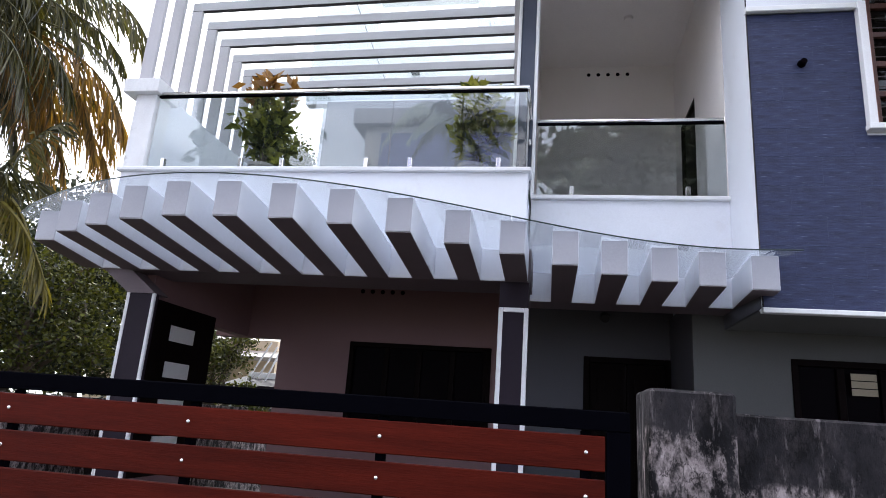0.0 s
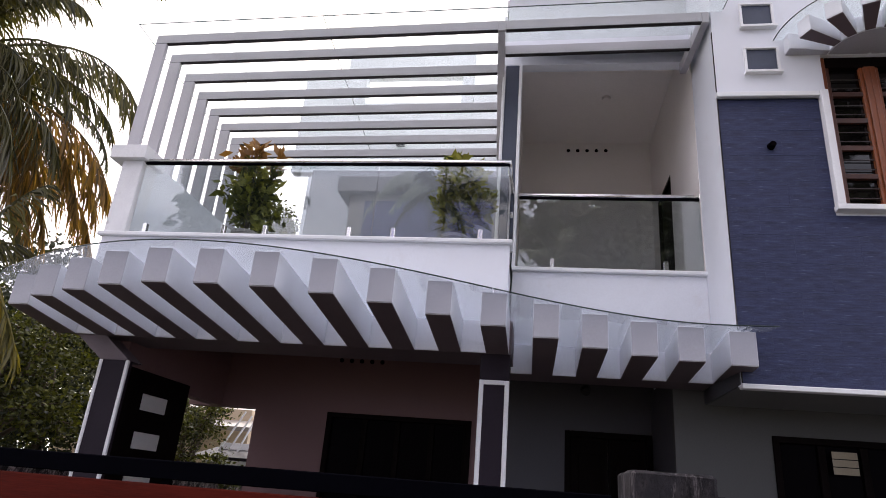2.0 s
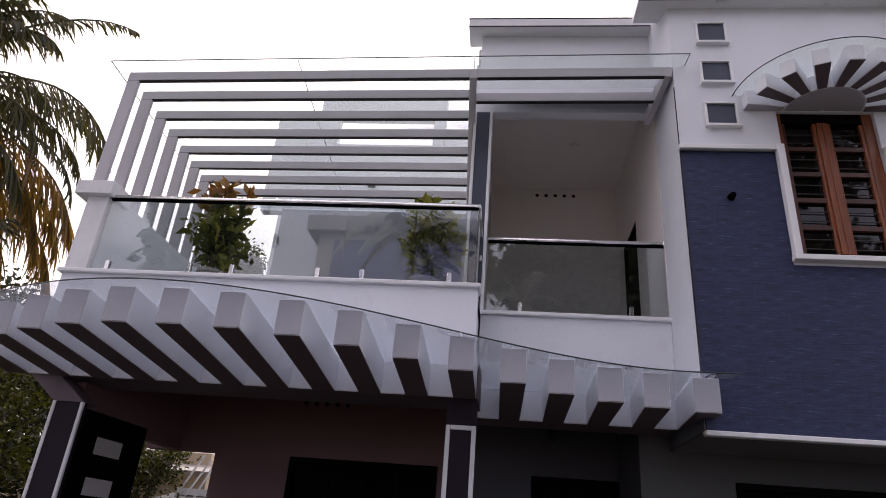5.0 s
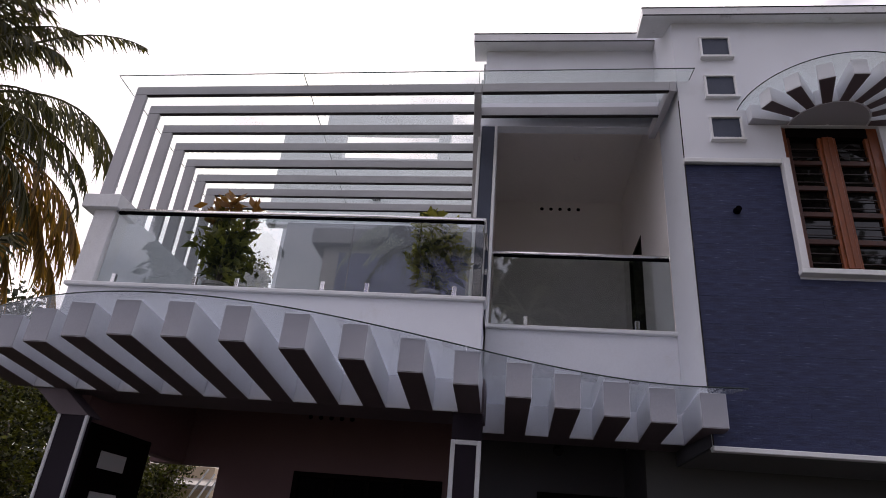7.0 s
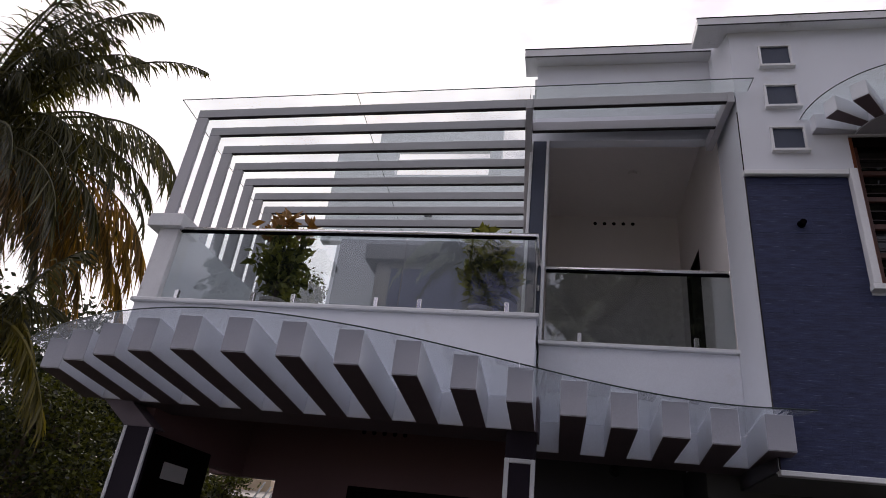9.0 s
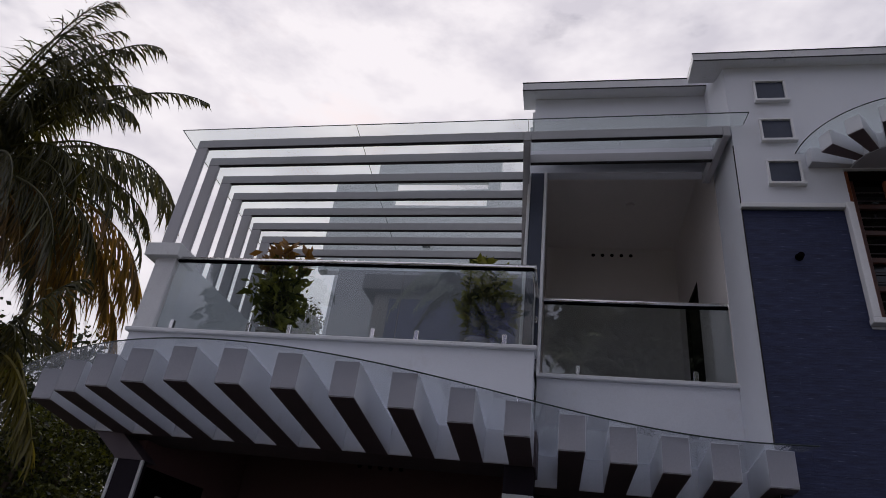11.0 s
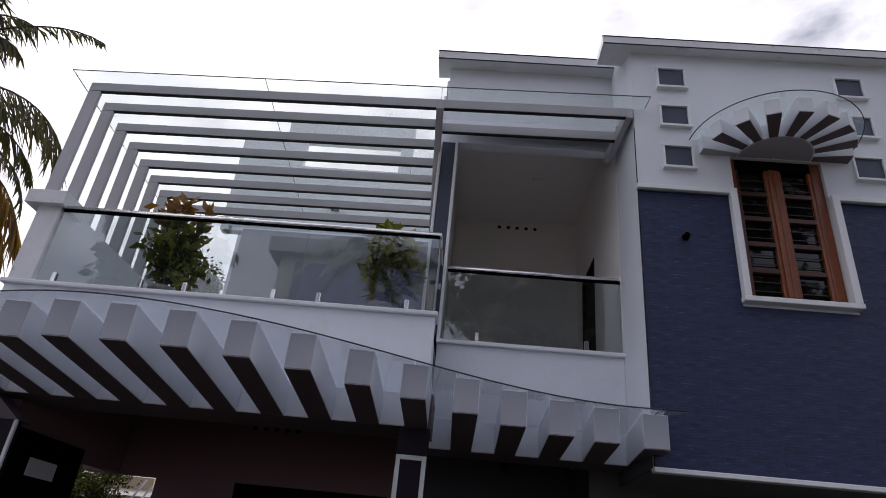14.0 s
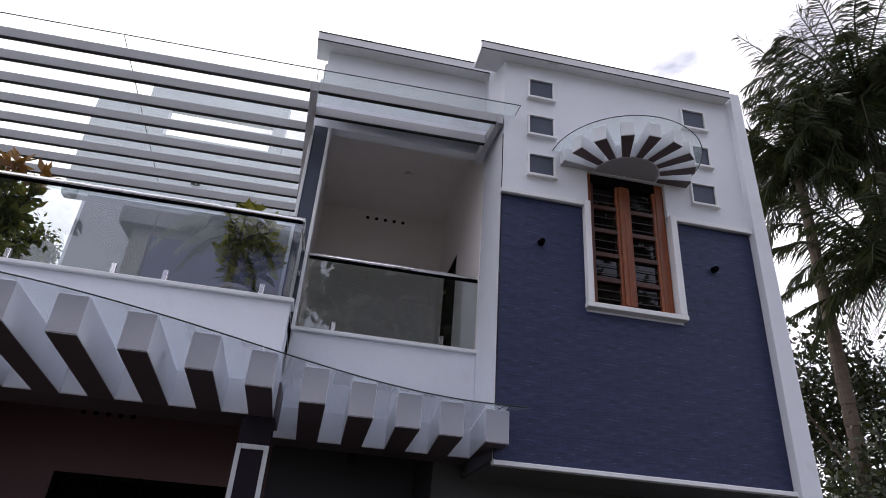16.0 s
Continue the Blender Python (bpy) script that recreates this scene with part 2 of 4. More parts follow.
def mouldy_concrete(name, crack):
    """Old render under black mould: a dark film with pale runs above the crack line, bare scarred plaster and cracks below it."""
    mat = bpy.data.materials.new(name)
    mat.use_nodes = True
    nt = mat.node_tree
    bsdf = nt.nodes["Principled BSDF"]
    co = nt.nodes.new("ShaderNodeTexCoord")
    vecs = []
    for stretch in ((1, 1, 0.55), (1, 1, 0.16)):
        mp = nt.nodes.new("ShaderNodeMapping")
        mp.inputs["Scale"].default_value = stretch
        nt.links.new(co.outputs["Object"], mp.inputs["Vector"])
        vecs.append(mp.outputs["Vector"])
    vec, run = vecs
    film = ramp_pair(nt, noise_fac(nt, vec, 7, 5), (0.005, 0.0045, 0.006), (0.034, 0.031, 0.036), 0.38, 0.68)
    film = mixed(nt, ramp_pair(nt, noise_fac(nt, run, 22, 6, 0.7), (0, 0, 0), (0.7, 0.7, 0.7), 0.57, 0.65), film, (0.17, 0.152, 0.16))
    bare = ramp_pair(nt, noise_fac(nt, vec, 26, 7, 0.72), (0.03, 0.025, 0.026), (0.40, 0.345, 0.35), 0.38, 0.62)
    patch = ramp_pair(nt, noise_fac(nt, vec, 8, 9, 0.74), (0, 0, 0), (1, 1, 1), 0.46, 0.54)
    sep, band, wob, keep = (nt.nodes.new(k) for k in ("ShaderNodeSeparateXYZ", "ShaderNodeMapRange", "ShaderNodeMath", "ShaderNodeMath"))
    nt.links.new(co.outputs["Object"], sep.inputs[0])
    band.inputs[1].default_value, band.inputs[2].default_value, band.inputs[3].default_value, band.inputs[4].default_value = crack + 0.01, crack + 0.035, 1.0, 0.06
    wob.operation, keep.operation = "MULTIPLY_ADD", "MULTIPLY"
    wob.inputs[1].default_value = 0.07
    nt.links.new(noise_fac(nt, vec, 5, 5), wob.inputs[0])
    nt.links.new(sep.outputs["Z"], wob.inputs[2])
    nt.links.new(wob.outputs[0], band.inputs[0])
    nt.links.new(patch, keep.inputs[0])
    nt.links.new(band.outputs[0], keep.inputs[1])
    colour = mixed(nt, keep.outputs[0], film, bare)
    cell, warp = nt.nodes.new("ShaderNodeTexVoronoi"), nt.nodes.new("ShaderNodeVectorMath")
    cell.feature = "DISTANCE_TO_EDGE"
    cell.inputs["Scale"].default_value = 6.5
    warp.operation = "MULTIPLY_ADD"
    warp.inputs[1].default_value = (0.5, 0.5, 0.5)
    twist = nt.nodes.new("ShaderNodeTexNoise")
    twist.inputs["Scale"].default_value, twist.inputs["Detail"].default_value = 9, 6
    nt.links.new(vec, twist.inputs["Vector"])
    nt.links.new(twist.outputs["Color"], warp.inputs[0])
    nt.links.new(vec, warp.inputs[2])
    nt.links.new(warp.outputs[0], cell.inputs["Vector"])
    some = nt.nodes.new("ShaderNodeMath")
    some.operation = "MULTIPLY"
    nt.links.new(ramp_pair(nt, cell.outputs["Distance"], (0.9, 0.9, 0.9), (0, 0, 0), 0.004, 0.026), some.inputs[0])
    nt.links.new(ramp_pair(nt, noise_fac(nt, vec, 4, 5), (0, 0, 0), (1, 1, 1), 0.46, 0.6), some.inputs[1])
    colour = mixed(nt, some.outputs[0], colour, (0.008, 0.007, 0.009))
    pits = noise_fac(nt, vec, 48, 7, 0.75)
    colour = mixed(nt, ramp_pair(nt, pits, (1, 1, 1), (0, 0, 0), 0.34, 0.43), colour, (0.008, 0.007, 0.009))
    nt.links.new(colour, bsdf.inputs["Base Color"])
    bsdf.inputs["Roughness"].default_value = 0.9
    bsdf.inputs["Specular IOR Level"].default_value = 0.2
    b = nt.nodes.new("ShaderNodeBump")
    b.inputs["Strength"].default_value, b.inputs["Distance"].default_value = 0.9, 0.008
    nt.links.new(pits, b.inputs["Height"])
    nt.links.new(b.outputs["Normal"], bsdf.inputs["Normal"])
    return mat


PAPER = surface("yellowed_paper", (0.34, 0.29, 0.21), 0.7, vary=0.15, scale=6.0, fine=60, bump=0.1)
CONCRETE = mouldy_concrete("mouldy_concrete", 1.80)
MOULDY = mouldy_concrete("black_mouldy_concrete", 1.62)
ROADMAT = surface("worn_asphalt", (0.055, 0.053, 0.05), 0.9, vary=0.3, scale=0.8, fine=70, bump=0.6)
PAVE = surface("grey_paving", (0.10, 0.094, 0.088), 0.8, vary=0.2, scale=0.9, fine=40, bump=0.4)
EARTH = surface("dry_earth_and_grass", (0.11, 0.10, 0.05), 0.95, vary=0.4, scale=0.5, fine=20, bump=0.5)
TRUNK = surface("palm_bark", (0.10, 0.075, 0.055), 0.9, vary=0.35, scale=3, fine=22, bump=0.8, stretch=(1, 1, 4))
FLOORTILE = surface("pale_floor_tile", (0.72, 0.70, 0.66), 0.35, vary=0.06, scale=1.2, fine=50, bump=0.05)
POT = surface("pale_clay_pot", (0.42, 0.38, 0.36), 0.7, vary=0.15, scale=6, fine=60, bump=0.2)
FROST = surface("frosted_glass_panel", (0.72, 0.70, 0.68), 0.35, vary=0.05, scale=5, fine=90, bump=0.05)
ROOFRED = surface("faded_tin_roof", (0.34, 0.30, 0.27), 0.6, vary=0.25, scale=2, fine=30, bump=0.3)
CREAM = surface("cream_wall_paint", (0.62, 0.5, 0.36), 0.7, vary=0.12, scale=1, fine=50, bump=0.2)
PALM = leaf_surface("palm_leaf", (0.020, 0.022, 0.006), (0.085, 0.078, 0.018), 0.4)
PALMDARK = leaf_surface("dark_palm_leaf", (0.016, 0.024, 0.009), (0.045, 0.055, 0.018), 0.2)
PALMDRY = leaf_surface("dry_palm_leaf", (0.065, 0.046, 0.013), (0.25, 0.145, 0.034), 0.55)
PALMYELLOW = leaf_surface("yellow_green_palm_leaf", (0.06, 0.055, 0.010), (0.20, 0.17, 0.03), 0.5)
# Pale base colour paints skylight onto fronds mirrored in the railing glass.
PALM_SKYLIT = leaf_surface("skylit_palm_leaf", (0.30, 0.34, 0.33), (0.52, 0.57, 0.57), 0.3)
LEAF = leaf_surface("broad_leaf", (0.006, 0.010, 0.002), (0.105, 0.115, 0.018), 0.36)
LEAFDARK = leaf_surface("dark_broad_leaf", (0.012, 0.02, 0.008), (0.04, 0.05, 0.016), 0.15)
LEAFPOT = leaf_surface("pot_plant_leaf", (0.03, 0.042, 0.009), (0.23, 0.23, 0.05), 0.42)
LEAFRED = leaf_surface("bronze_new_leaf", (0.13, 0.06, 0.015), (0.26, 0.14, 0.04), 0.3)
GLASS = glass_surface("balcony_glass", (0.84, 0.88, 0.89), 0.095, 0.003)
GLASSTOP = glass_surface("pergola_glass", (0.965, 0.985, 0.98), 0.0, 0.09, (0.82, 0.92, 0.9))
GLASSWAVE = glass_surface("canopy_glass", (0.88, 0.90, 0.925), 0.0, 0.11, (0.84, 0.88, 0.92))
GLASSEDGE = surface("cut_glass_edge", (0.02, 0.035, 0.032), 0.3, vary=0.1, scale=5, fine=50, bump=0.0)
WINGLASS = surface("dark_room_pane", (0.006, 0.005, 0.005), 0.03, vary=0.1, scale=2, fine=50, bump=0.0, spec=0.5)
GLASSDARK = surface("dark_window_pane", (0.003, 0.002, 0.003), 0.25, vary=0.1, scale=2, fine=50, bump=0.0, spec=0.01)


# ---- building helpers ----
def add_box(bm, x0, x1, y0, y1, z0, z1, bevel=0.0):
    """A block between six planes, with its edges a little rounded."""
    lo, hi = Vector((x0, y0, z0)), Vector((x1, y1, z1))
    m = Matrix.LocRotScale((lo + hi) / 2, None, hi - lo)
    made = bmesh.ops.create_cube(bm, size=1, matrix=m)
    if bevel:
        edges = list({e for v in made["verts"] for e in v.link_edges})
        bmesh.ops.bevel(bm, geom=edges, offset=bevel, segments=1, affect="EDGES")
    return bm


def block(*dims, bevel=0.006):
    return add_box(bmesh.new(), *dims, bevel=bevel)


def blocks(rows, bevel=0.006):
    bm = bmesh.new()
    for row in rows:
        add_box(bm, *row, bevel=bevel)
    return bm


def add_tube(bm, a, b, r0, r1, n=10):
    a, b = Vector(a), Vector(b)
    m = Matrix.Translation((a + b) / 2) @ (b - a).to_track_quat("Z", "Y").to_matrix().to_4x4()
    bmesh.ops.create_cone(bm, cap_ends=True, segments=n, radius1=r0, radius2=r1, depth=(b - a).length, matrix=m)
    return bm


def tube(a, b, r0, r1=None, n=12):
    return add_tube(bmesh.new(), a, b, r0, r0 if r1 is None else r1, n)


def pierced_wall(x0, x1, y0, y1, z0, z1, holes):
    """A wall in the x-z plane as one closed mesh, with rectangular openings (x0, x1, z0, z1) through it."""
    xs = sorted({x0, x1, *(min(max(v, x0), x1) for h in holes for v in h[:2])})
    zs = sorted({z0, z1, *(min(max(v, z0), z1) for h in holes for v in h[2:])})
    bm, grid = bmesh.new(), {}

    def vert(i, k, y):
        if (i, k, y) not in grid:
            grid[i, k, y] = bm.verts.new((xs[i], y, zs[k]))
        return grid[i, k, y]

    def solid(i, k):
        if not (0 <= i < len(xs) - 1 and 0 <= k < len(zs) - 1):
            return False
        cx, cz = (xs[i] + xs[i + 1]) / 2, (zs[k] + zs[k + 1]) / 2
        return not any(a < cx < b and c < cz < d for a, b, c, d in holes)

    for i in range(len(xs) - 1):
        for k in range(len(zs) - 1):
            if not solid(i, k):
                continue
            c = ((i, k), (i + 1, k), (i + 1, k + 1), (i, k + 1))
            bm.faces.new([vert(*p, y0) for p in c])
            bm.faces.new([vert(*p, y1) for p in c[::-1]])
            for (p, q), (di, dk) in zip(((c[0], c[1]), (c[1], c[2]), (c[2], c[3]), (c[3], c[0])), ((0, -1), (1, 0), (0, 1), (-1, 0))):
                if not solid(i + di, k + dk):
                    bm.faces.new((vert(*q, y0), vert(*p, y0), vert(*p, y1), vert(*q, y1)))
    bmesh.ops.recalc_face_normals(bm, faces=bm.faces)
    return bm


def put_mesh(name, bm, *materials, smooth=False):
    me = bpy.data.meshes.new(name)
    bm.to_mesh(me)
    bm.free()
    for m in materials:
        me.materials.append(m)
    if smooth:
        for p in me.polygons:
            p.use_smooth = True
    return new(name, me)


def part(name, bm, material, parent, label="", smooth=False):
    ob = put_mesh(name, bm, material, smooth=smooth)
    ob.parent = parent
    ob.matrix_parent_inverse = parent.matrix_world.inverted() if parent.type != "EMPTY" else Matrix.Translation(-parent.location)
    if label:
        ob["label"] = label
    return ob


def thing(name, at, label, category, group=""):
    ob = new(name)
    ob.location = at
    ob.empty_display_size = 0.2
    return tagged(ob, label, category, group)


def structure(name, bm, *materials, label=""):
    return tagged(put_mesh(name, bm, *materials), label, "", "", "structure")


# ---- planes of the house ----
YA, YB, YC, YD, YU = 6.22, 7.06, 6.10, 9.00, 10.10   # left balcony, right balcony, blue block, porch back wall, upper back wall
LEDGE, FIN_Z, FIN_ZR = 4.375, 3.155, 3.118

# ---- ground ----
structure("ground", block(-300, 300, -300, 300, -0.6, -0.02, bevel=0), EARTH, label="dry earth with sparse grass reaching the distance")
structure("road", block(-60, 60, -5.2, 1.6, -0.3, 0.0, bevel=0), ROADMAT, label="worn grey asphalt lane in front of the gate")
structure("pavement", block(-4.4, 6.4, 2.75, 9.4, -0.3, 0.06, bevel=0), PAVE, label="grey paved forecourt between gate and porch")
structure("floor", block(-4.3, 6.3, 6.6, 9.4, 0.05, 0.55), PAVE, label="raised grey porch floor")

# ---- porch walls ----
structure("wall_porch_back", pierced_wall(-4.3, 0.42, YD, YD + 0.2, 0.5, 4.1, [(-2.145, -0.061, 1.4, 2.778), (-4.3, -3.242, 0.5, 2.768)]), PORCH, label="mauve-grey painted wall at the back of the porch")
structure("wall_porch_door", pierced_wall(0.42, 2.40, YD, YD + 0.2, 0.5, 4.1, [(1.211, 2.354, 0.5, 2.739)]), PORCH_BLUE, label="blue-grey wall round the front door, coloured dark for the porch shade")
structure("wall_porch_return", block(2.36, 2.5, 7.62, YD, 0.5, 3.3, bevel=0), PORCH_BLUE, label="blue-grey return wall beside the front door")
structure("wall_porch_right", pierced_wall(2.35, 6.1, 7.5, 7.62, 0.5, 3.3, [(3.363, 5.2, 1.3, 2.667)]), PORCH_GREEN, label="grey-green wall under the blue block, coloured dark for its shade")
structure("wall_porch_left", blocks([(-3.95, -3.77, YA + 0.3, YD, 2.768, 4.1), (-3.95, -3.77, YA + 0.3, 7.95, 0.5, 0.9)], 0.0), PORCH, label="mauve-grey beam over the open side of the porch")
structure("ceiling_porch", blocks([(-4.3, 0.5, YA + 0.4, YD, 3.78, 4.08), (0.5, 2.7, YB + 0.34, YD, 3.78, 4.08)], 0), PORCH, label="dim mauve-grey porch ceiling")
structure("ceiling_under_block", block(2.72, 6.1, YC + 0.06, 7.5, 2.957, 3.1, bevel=0), PORCH_PALE, label="grey-green ceiling under the blue block, coloured lighter against its shade")

# ---- first floor ----
structure("floor_upper", block(-4.28, 6.2, YB + 0.2, 12.2, 4.1, 4.3, bevel=0), FLOORTILE, label="pale tiled first floor slab")
structure("floor_terrace", block(-4.28, 0.5, YA + 0.18, YB + 0.2, 4.1, 4.3, bevel=0), PAVE, label="terrace floor of the left balcony")
structure("wall_balcony_front", block(-4.28, 0.5, YA, YA + 0.18, FIN_Z, LEDGE - 0.05), WHITE, label="white painted balcony front")
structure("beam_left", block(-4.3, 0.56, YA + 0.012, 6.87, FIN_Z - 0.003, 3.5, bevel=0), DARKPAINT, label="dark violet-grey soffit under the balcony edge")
structure("wall_balcony_step", block(0.36, 0.5, YA + 0.18, YB + 0.1, FIN_Z, LEDGE - 0.05), WHITE, label="white return wall between the two balconies")
structure("wall_balcony_right", block(0.5, 2.70, YB, YB + 0.18, FIN_ZR, LEDGE - 0.05), WHITE, label="white painted front of the recessed balcony")
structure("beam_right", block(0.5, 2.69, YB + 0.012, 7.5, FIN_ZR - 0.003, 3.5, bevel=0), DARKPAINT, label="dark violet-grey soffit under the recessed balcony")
# Added strip; its dark colour covers the slab end that shows pale.
structure("strip_slab_end", block(2.69, 2.718, YC + 0.07, 7.5, 2.96, 3.16, bevel=0), PORCH_BLUE, label="dark strip added over the pale end of the ceiling slab")
structure("trim_ledge_left", block(-4.32, 0.53, YA - 0.05, YA + 0.24, LEDGE - 0.05, LEDGE, bevel=0.01), WHITE_WORN, label="worn white coping on the balcony front")
structure("trim_ledge_right", block(0.48, 2.72, YB - 0.05, YB + 0.24, LEDGE - 0.05, LEDGE, bevel=0.01), TRIM, label="white coping on the recessed balcony")
structure("wall_side_post", blocks([(-4.28, -4.01, YA, YA + 0.3, LEDGE, 5.33), (-4.42, -3.95, YA - 0.08, YA + 0.36, 5.33, 5.51)]), WHITE_WORN, label="white corner post with a square cap")
structure("wall_side_parapet", block(-4.26, -4.1, YA + 0.3, 10.4, 4.3, 5.49), WHITE, label="white side parapet carrying the pergola legs")
structure("wall_room_side", blocks([(2.70, 2.88, YC + 0.16, 8.62, 3.1, 8.19), (2.70, 2.88, 9.62, YU + 0.2, 4.3, 8.1), (2.70, 2.88, 8.62, 9.62, 6.46, 8.1)], 0.0), WHITE, label="white side wall of the blue block")
structure("wall_room_lining", blocks([(2.693, 2.699, YB + 0.02, 8.62, LEDGE, 7.86), (2.693, 2.699, 9.62, YU, 4.3, 7.86), (2.693, 2.699, 8.62, 9.62, 6.46, 7.86)], 0), ROOMWALL, label="beige painted inner face of the side wall")
structure("wall_room_back", block(0.3, 2.70, YU, YU + 0.2, 4.3, 8.0, bevel=0), ROOMWALL, label="beige wall at the back of the open balcony room")
structure("wall_room_left", block(0.30, 0.46, YB + 0.2, YU, 4.3, 8.0, bevel=0), ROOMWALL, label="beige wall between terrace and balcony room")
structure("ceiling_room", block(0.3, 2.7, YB + 0.16, YU + 0.2, 7.86, 8.02, bevel=0), ROOMWALL, label="beige ceiling of the balcony room")
structure("wall_room_lintel", block(0.26, 2.70, YB, YB + 0.16, 7.27, 8.1), WHITE, label="white lintel above the balcony room")
structure("wall_middle_parapet", blocks([(0.34, 2.69, 6.69, 6.86, 7.3, 8.28), (2.59, 2.699, 6.503, 6.69, 7.3, 8.425)]), WHITE, label="white roof parapet")
structure("trim_middle_cornice", block(0.165, 2.59, 6.5, 6.9, 8.28, 8.425), WHITE_WORN, label="weathered white cornice slab with dark stains")
# Added wedge: a slanted, better-lit face over the notch's dark side.
bm = bmesh.new()
low = [bm.verts.new(p) for p in ((2.592, 6.500, 7.25), (2.699, YC + 0.004, 7.25), (2.699, 6.500, 7.25))]
prism = bmesh.ops.extrude_face_region(bm, geom=[bm.faces.new(low)])
bmesh.ops.translate(bm, vec=(0, 0, 1.03), verts=[g for g in prism["geom"] if isinstance(g, bmesh.types.BMVert)])
bmesh.ops.recalc_face_normals(bm, faces=bm.faces)
structure("wall_notch_cover", bm, WHITE, label="white wedge added to cover the shaded notch beside the upper block")
structure("roof_middle", block(0.3, 2.7, 6.86, 10.3, 8.02, 8.2, bevel=0), WHITE_WORN, label="white roof slab")

# ---- blue block ----
structure("wall_blue_block", pierced_wall(2.70, 5.98, YC + 0.03, YC + 0.16, 2.95, 8.2, [(3.80, 4.85, 4.76, 6.6)]), WHITE, label="white painted front wall of the upper block")
structure("wall_block_upper", pierced_wall(2.70, 5.98, YC, YC + 0.03, 6.05, 8.2, [(3.80, 4.85, 6.05, 6.6)]), WHITE, label="white plaster face above the blue cladding")
bm = block(5.98, 6.28, YC - 0.1, YC + 0.3, 0.0, 8.33)
for v in bm.verts:
    if v.co.x > 6.1 and v.co.z > 4:
        v.co.x -= 0.15   # the outer edge leans in towards the roof
structure("wall_right_pier", bm, WHITE, label="white corner pier of the upper block")
structure("wall_block_right", block(5.98, 6.12, YC + 0.3, 12.0, 0.0, 8.3, bevel=0), WHITE, label="white flank wall of the house")
structure("trim_block_cornice", block(2.32, 5.94, YC - 0.15, YC + 0.25, 8.175, 8.305), WHITE_WORN, label="weathered white cornice slab")
structure("roof_block", block(2.7, 6.2, YC + 0.16, 12.0, 8.0, 8.16, bevel=0), WHITE_WORN, label="flat white roof slab")
structure("wall_house_back", block(-4.3, 6.28, 12.0, 12.2, 0.0, 8.2, bevel=0), WHITE, label="white rear wall")
structure("trim_band", blocks([(2.68, 3.724, YC - 0.05, YC + 0.03, 6.05, 6.11), (4.936, 6.0, YC - 0.05, YC + 0.03, 6.05, 6.11)]), TRIM, label="white band above the blue cladding")
structure("trim_block_foot", block(2.68, 6.0, YC - 0.04, YC + 0.06, 2.908, 2.955), TRIM, label="white drip ledge under the blue cladding")


def wall_niche(x, z):
    """A small square blue recess with a white rim and sill."""
    ob = thing("wall_niche", (x, YC, z), "small square slate-blue niche with a white sill", "niche", "square niches on the wall")
    w, h = 0.315, 0.295
    part("panel", block(x, x + w, YC - 0.008, YC + 0.02, z, z + h, bevel=0), BLUEDARK, ob, "slate-blue cladding")
    part("rim", blocks([(x - 0.025, x, YC - 0.035, YC + 0.02, z, z + h), (x + w, x + w + 0.025, YC - 0.035, YC + 0.02, z, z + h), (x - 0.025, x + w + 0.025, YC - 0.035, YC + 0.02, z + h, z + h + 0.02)], 0.003), TRIM, ob)
    part("sill", block(x - 0.035, x + w + 0.04, YC - 0.06, YC + 0.02, z - 0.035, z, bevel=0.004), TRIM, ob)


for nx in (3.037, 5.24):
    for nz in (7.615, 7.005, 6.39):
        wall_niche(nx, nz)

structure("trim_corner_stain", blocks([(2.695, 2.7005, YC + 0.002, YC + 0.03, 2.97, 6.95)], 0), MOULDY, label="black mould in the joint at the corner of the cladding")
# Flat strips, no cut groove: their near-black stands for its shade.
structure("trim_groove_shade", blocks([(0.17, 2.585, 6.496, 6.504, 8.276, 8.292), (2.325, 5.935, YC - 0.154, YC - 0.146, 8.171, 8.186)], 0), BLACK_AND_SHADOW, label="dark strip under the cornice edge, coloured for the drip groove's shade")
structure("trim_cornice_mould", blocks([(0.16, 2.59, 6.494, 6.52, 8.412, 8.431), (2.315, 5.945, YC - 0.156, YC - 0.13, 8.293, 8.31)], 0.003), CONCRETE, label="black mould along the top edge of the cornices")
cable = thing("overhead_cable", (10.0, 8.0, 10.0), "thin dark overhead cable", "cable")
part("wire", tube((6.6, 8.0, 10.28), (14.5, 8.0, 10.26), 0.005, n=6), BLACKMETAL, cable)

# window with wooden shutters
WX0, WX1, WZ0, WZ1, WY = 3.80, 4.85, 4.76, 6.60, YC + 0.045
win = thing("window_1", (4.33, YC, 4.76), "tall varnished wooden window with dark barred panes", "window")
win["kind"] = "structure"
part("surround", blocks([(3.725, WX0, YC - 0.07, YC + 0.04, 4.772, 6.115), (WX1, 4.935, YC - 0.07, YC + 0.04, 4.772, 6.115), (3.715, 4.945, YC - 0.075, YC + 0.14, 4.712, 4.772)]), TRIM, win, "white plaster surround")
part("window_frame", blocks([(WX0 + 0.003, 3.86, WY, WY + 0.09, 4.775, WZ1), (4.735, WX1 - 0.003, WY, WY + 0.09, 4.775, WZ1), (3.86, 4.735, WY, WY + 0.09, 4.775, 4.83)]), WINDOWWOOD, win)
# Dark wood stands in for the shadow at the window's head.
part("header", block(3.86, 4.735, WY, WY + 0.09, 6.47, WZ1), DARKWOOD, win, "wooden header coloured dark for the hood's shadow")
part("mullion", block(4.235, 4.355, WY - 0.012, WY + 0.09, 4.83, 6.47), WINDOWWOOD, win)
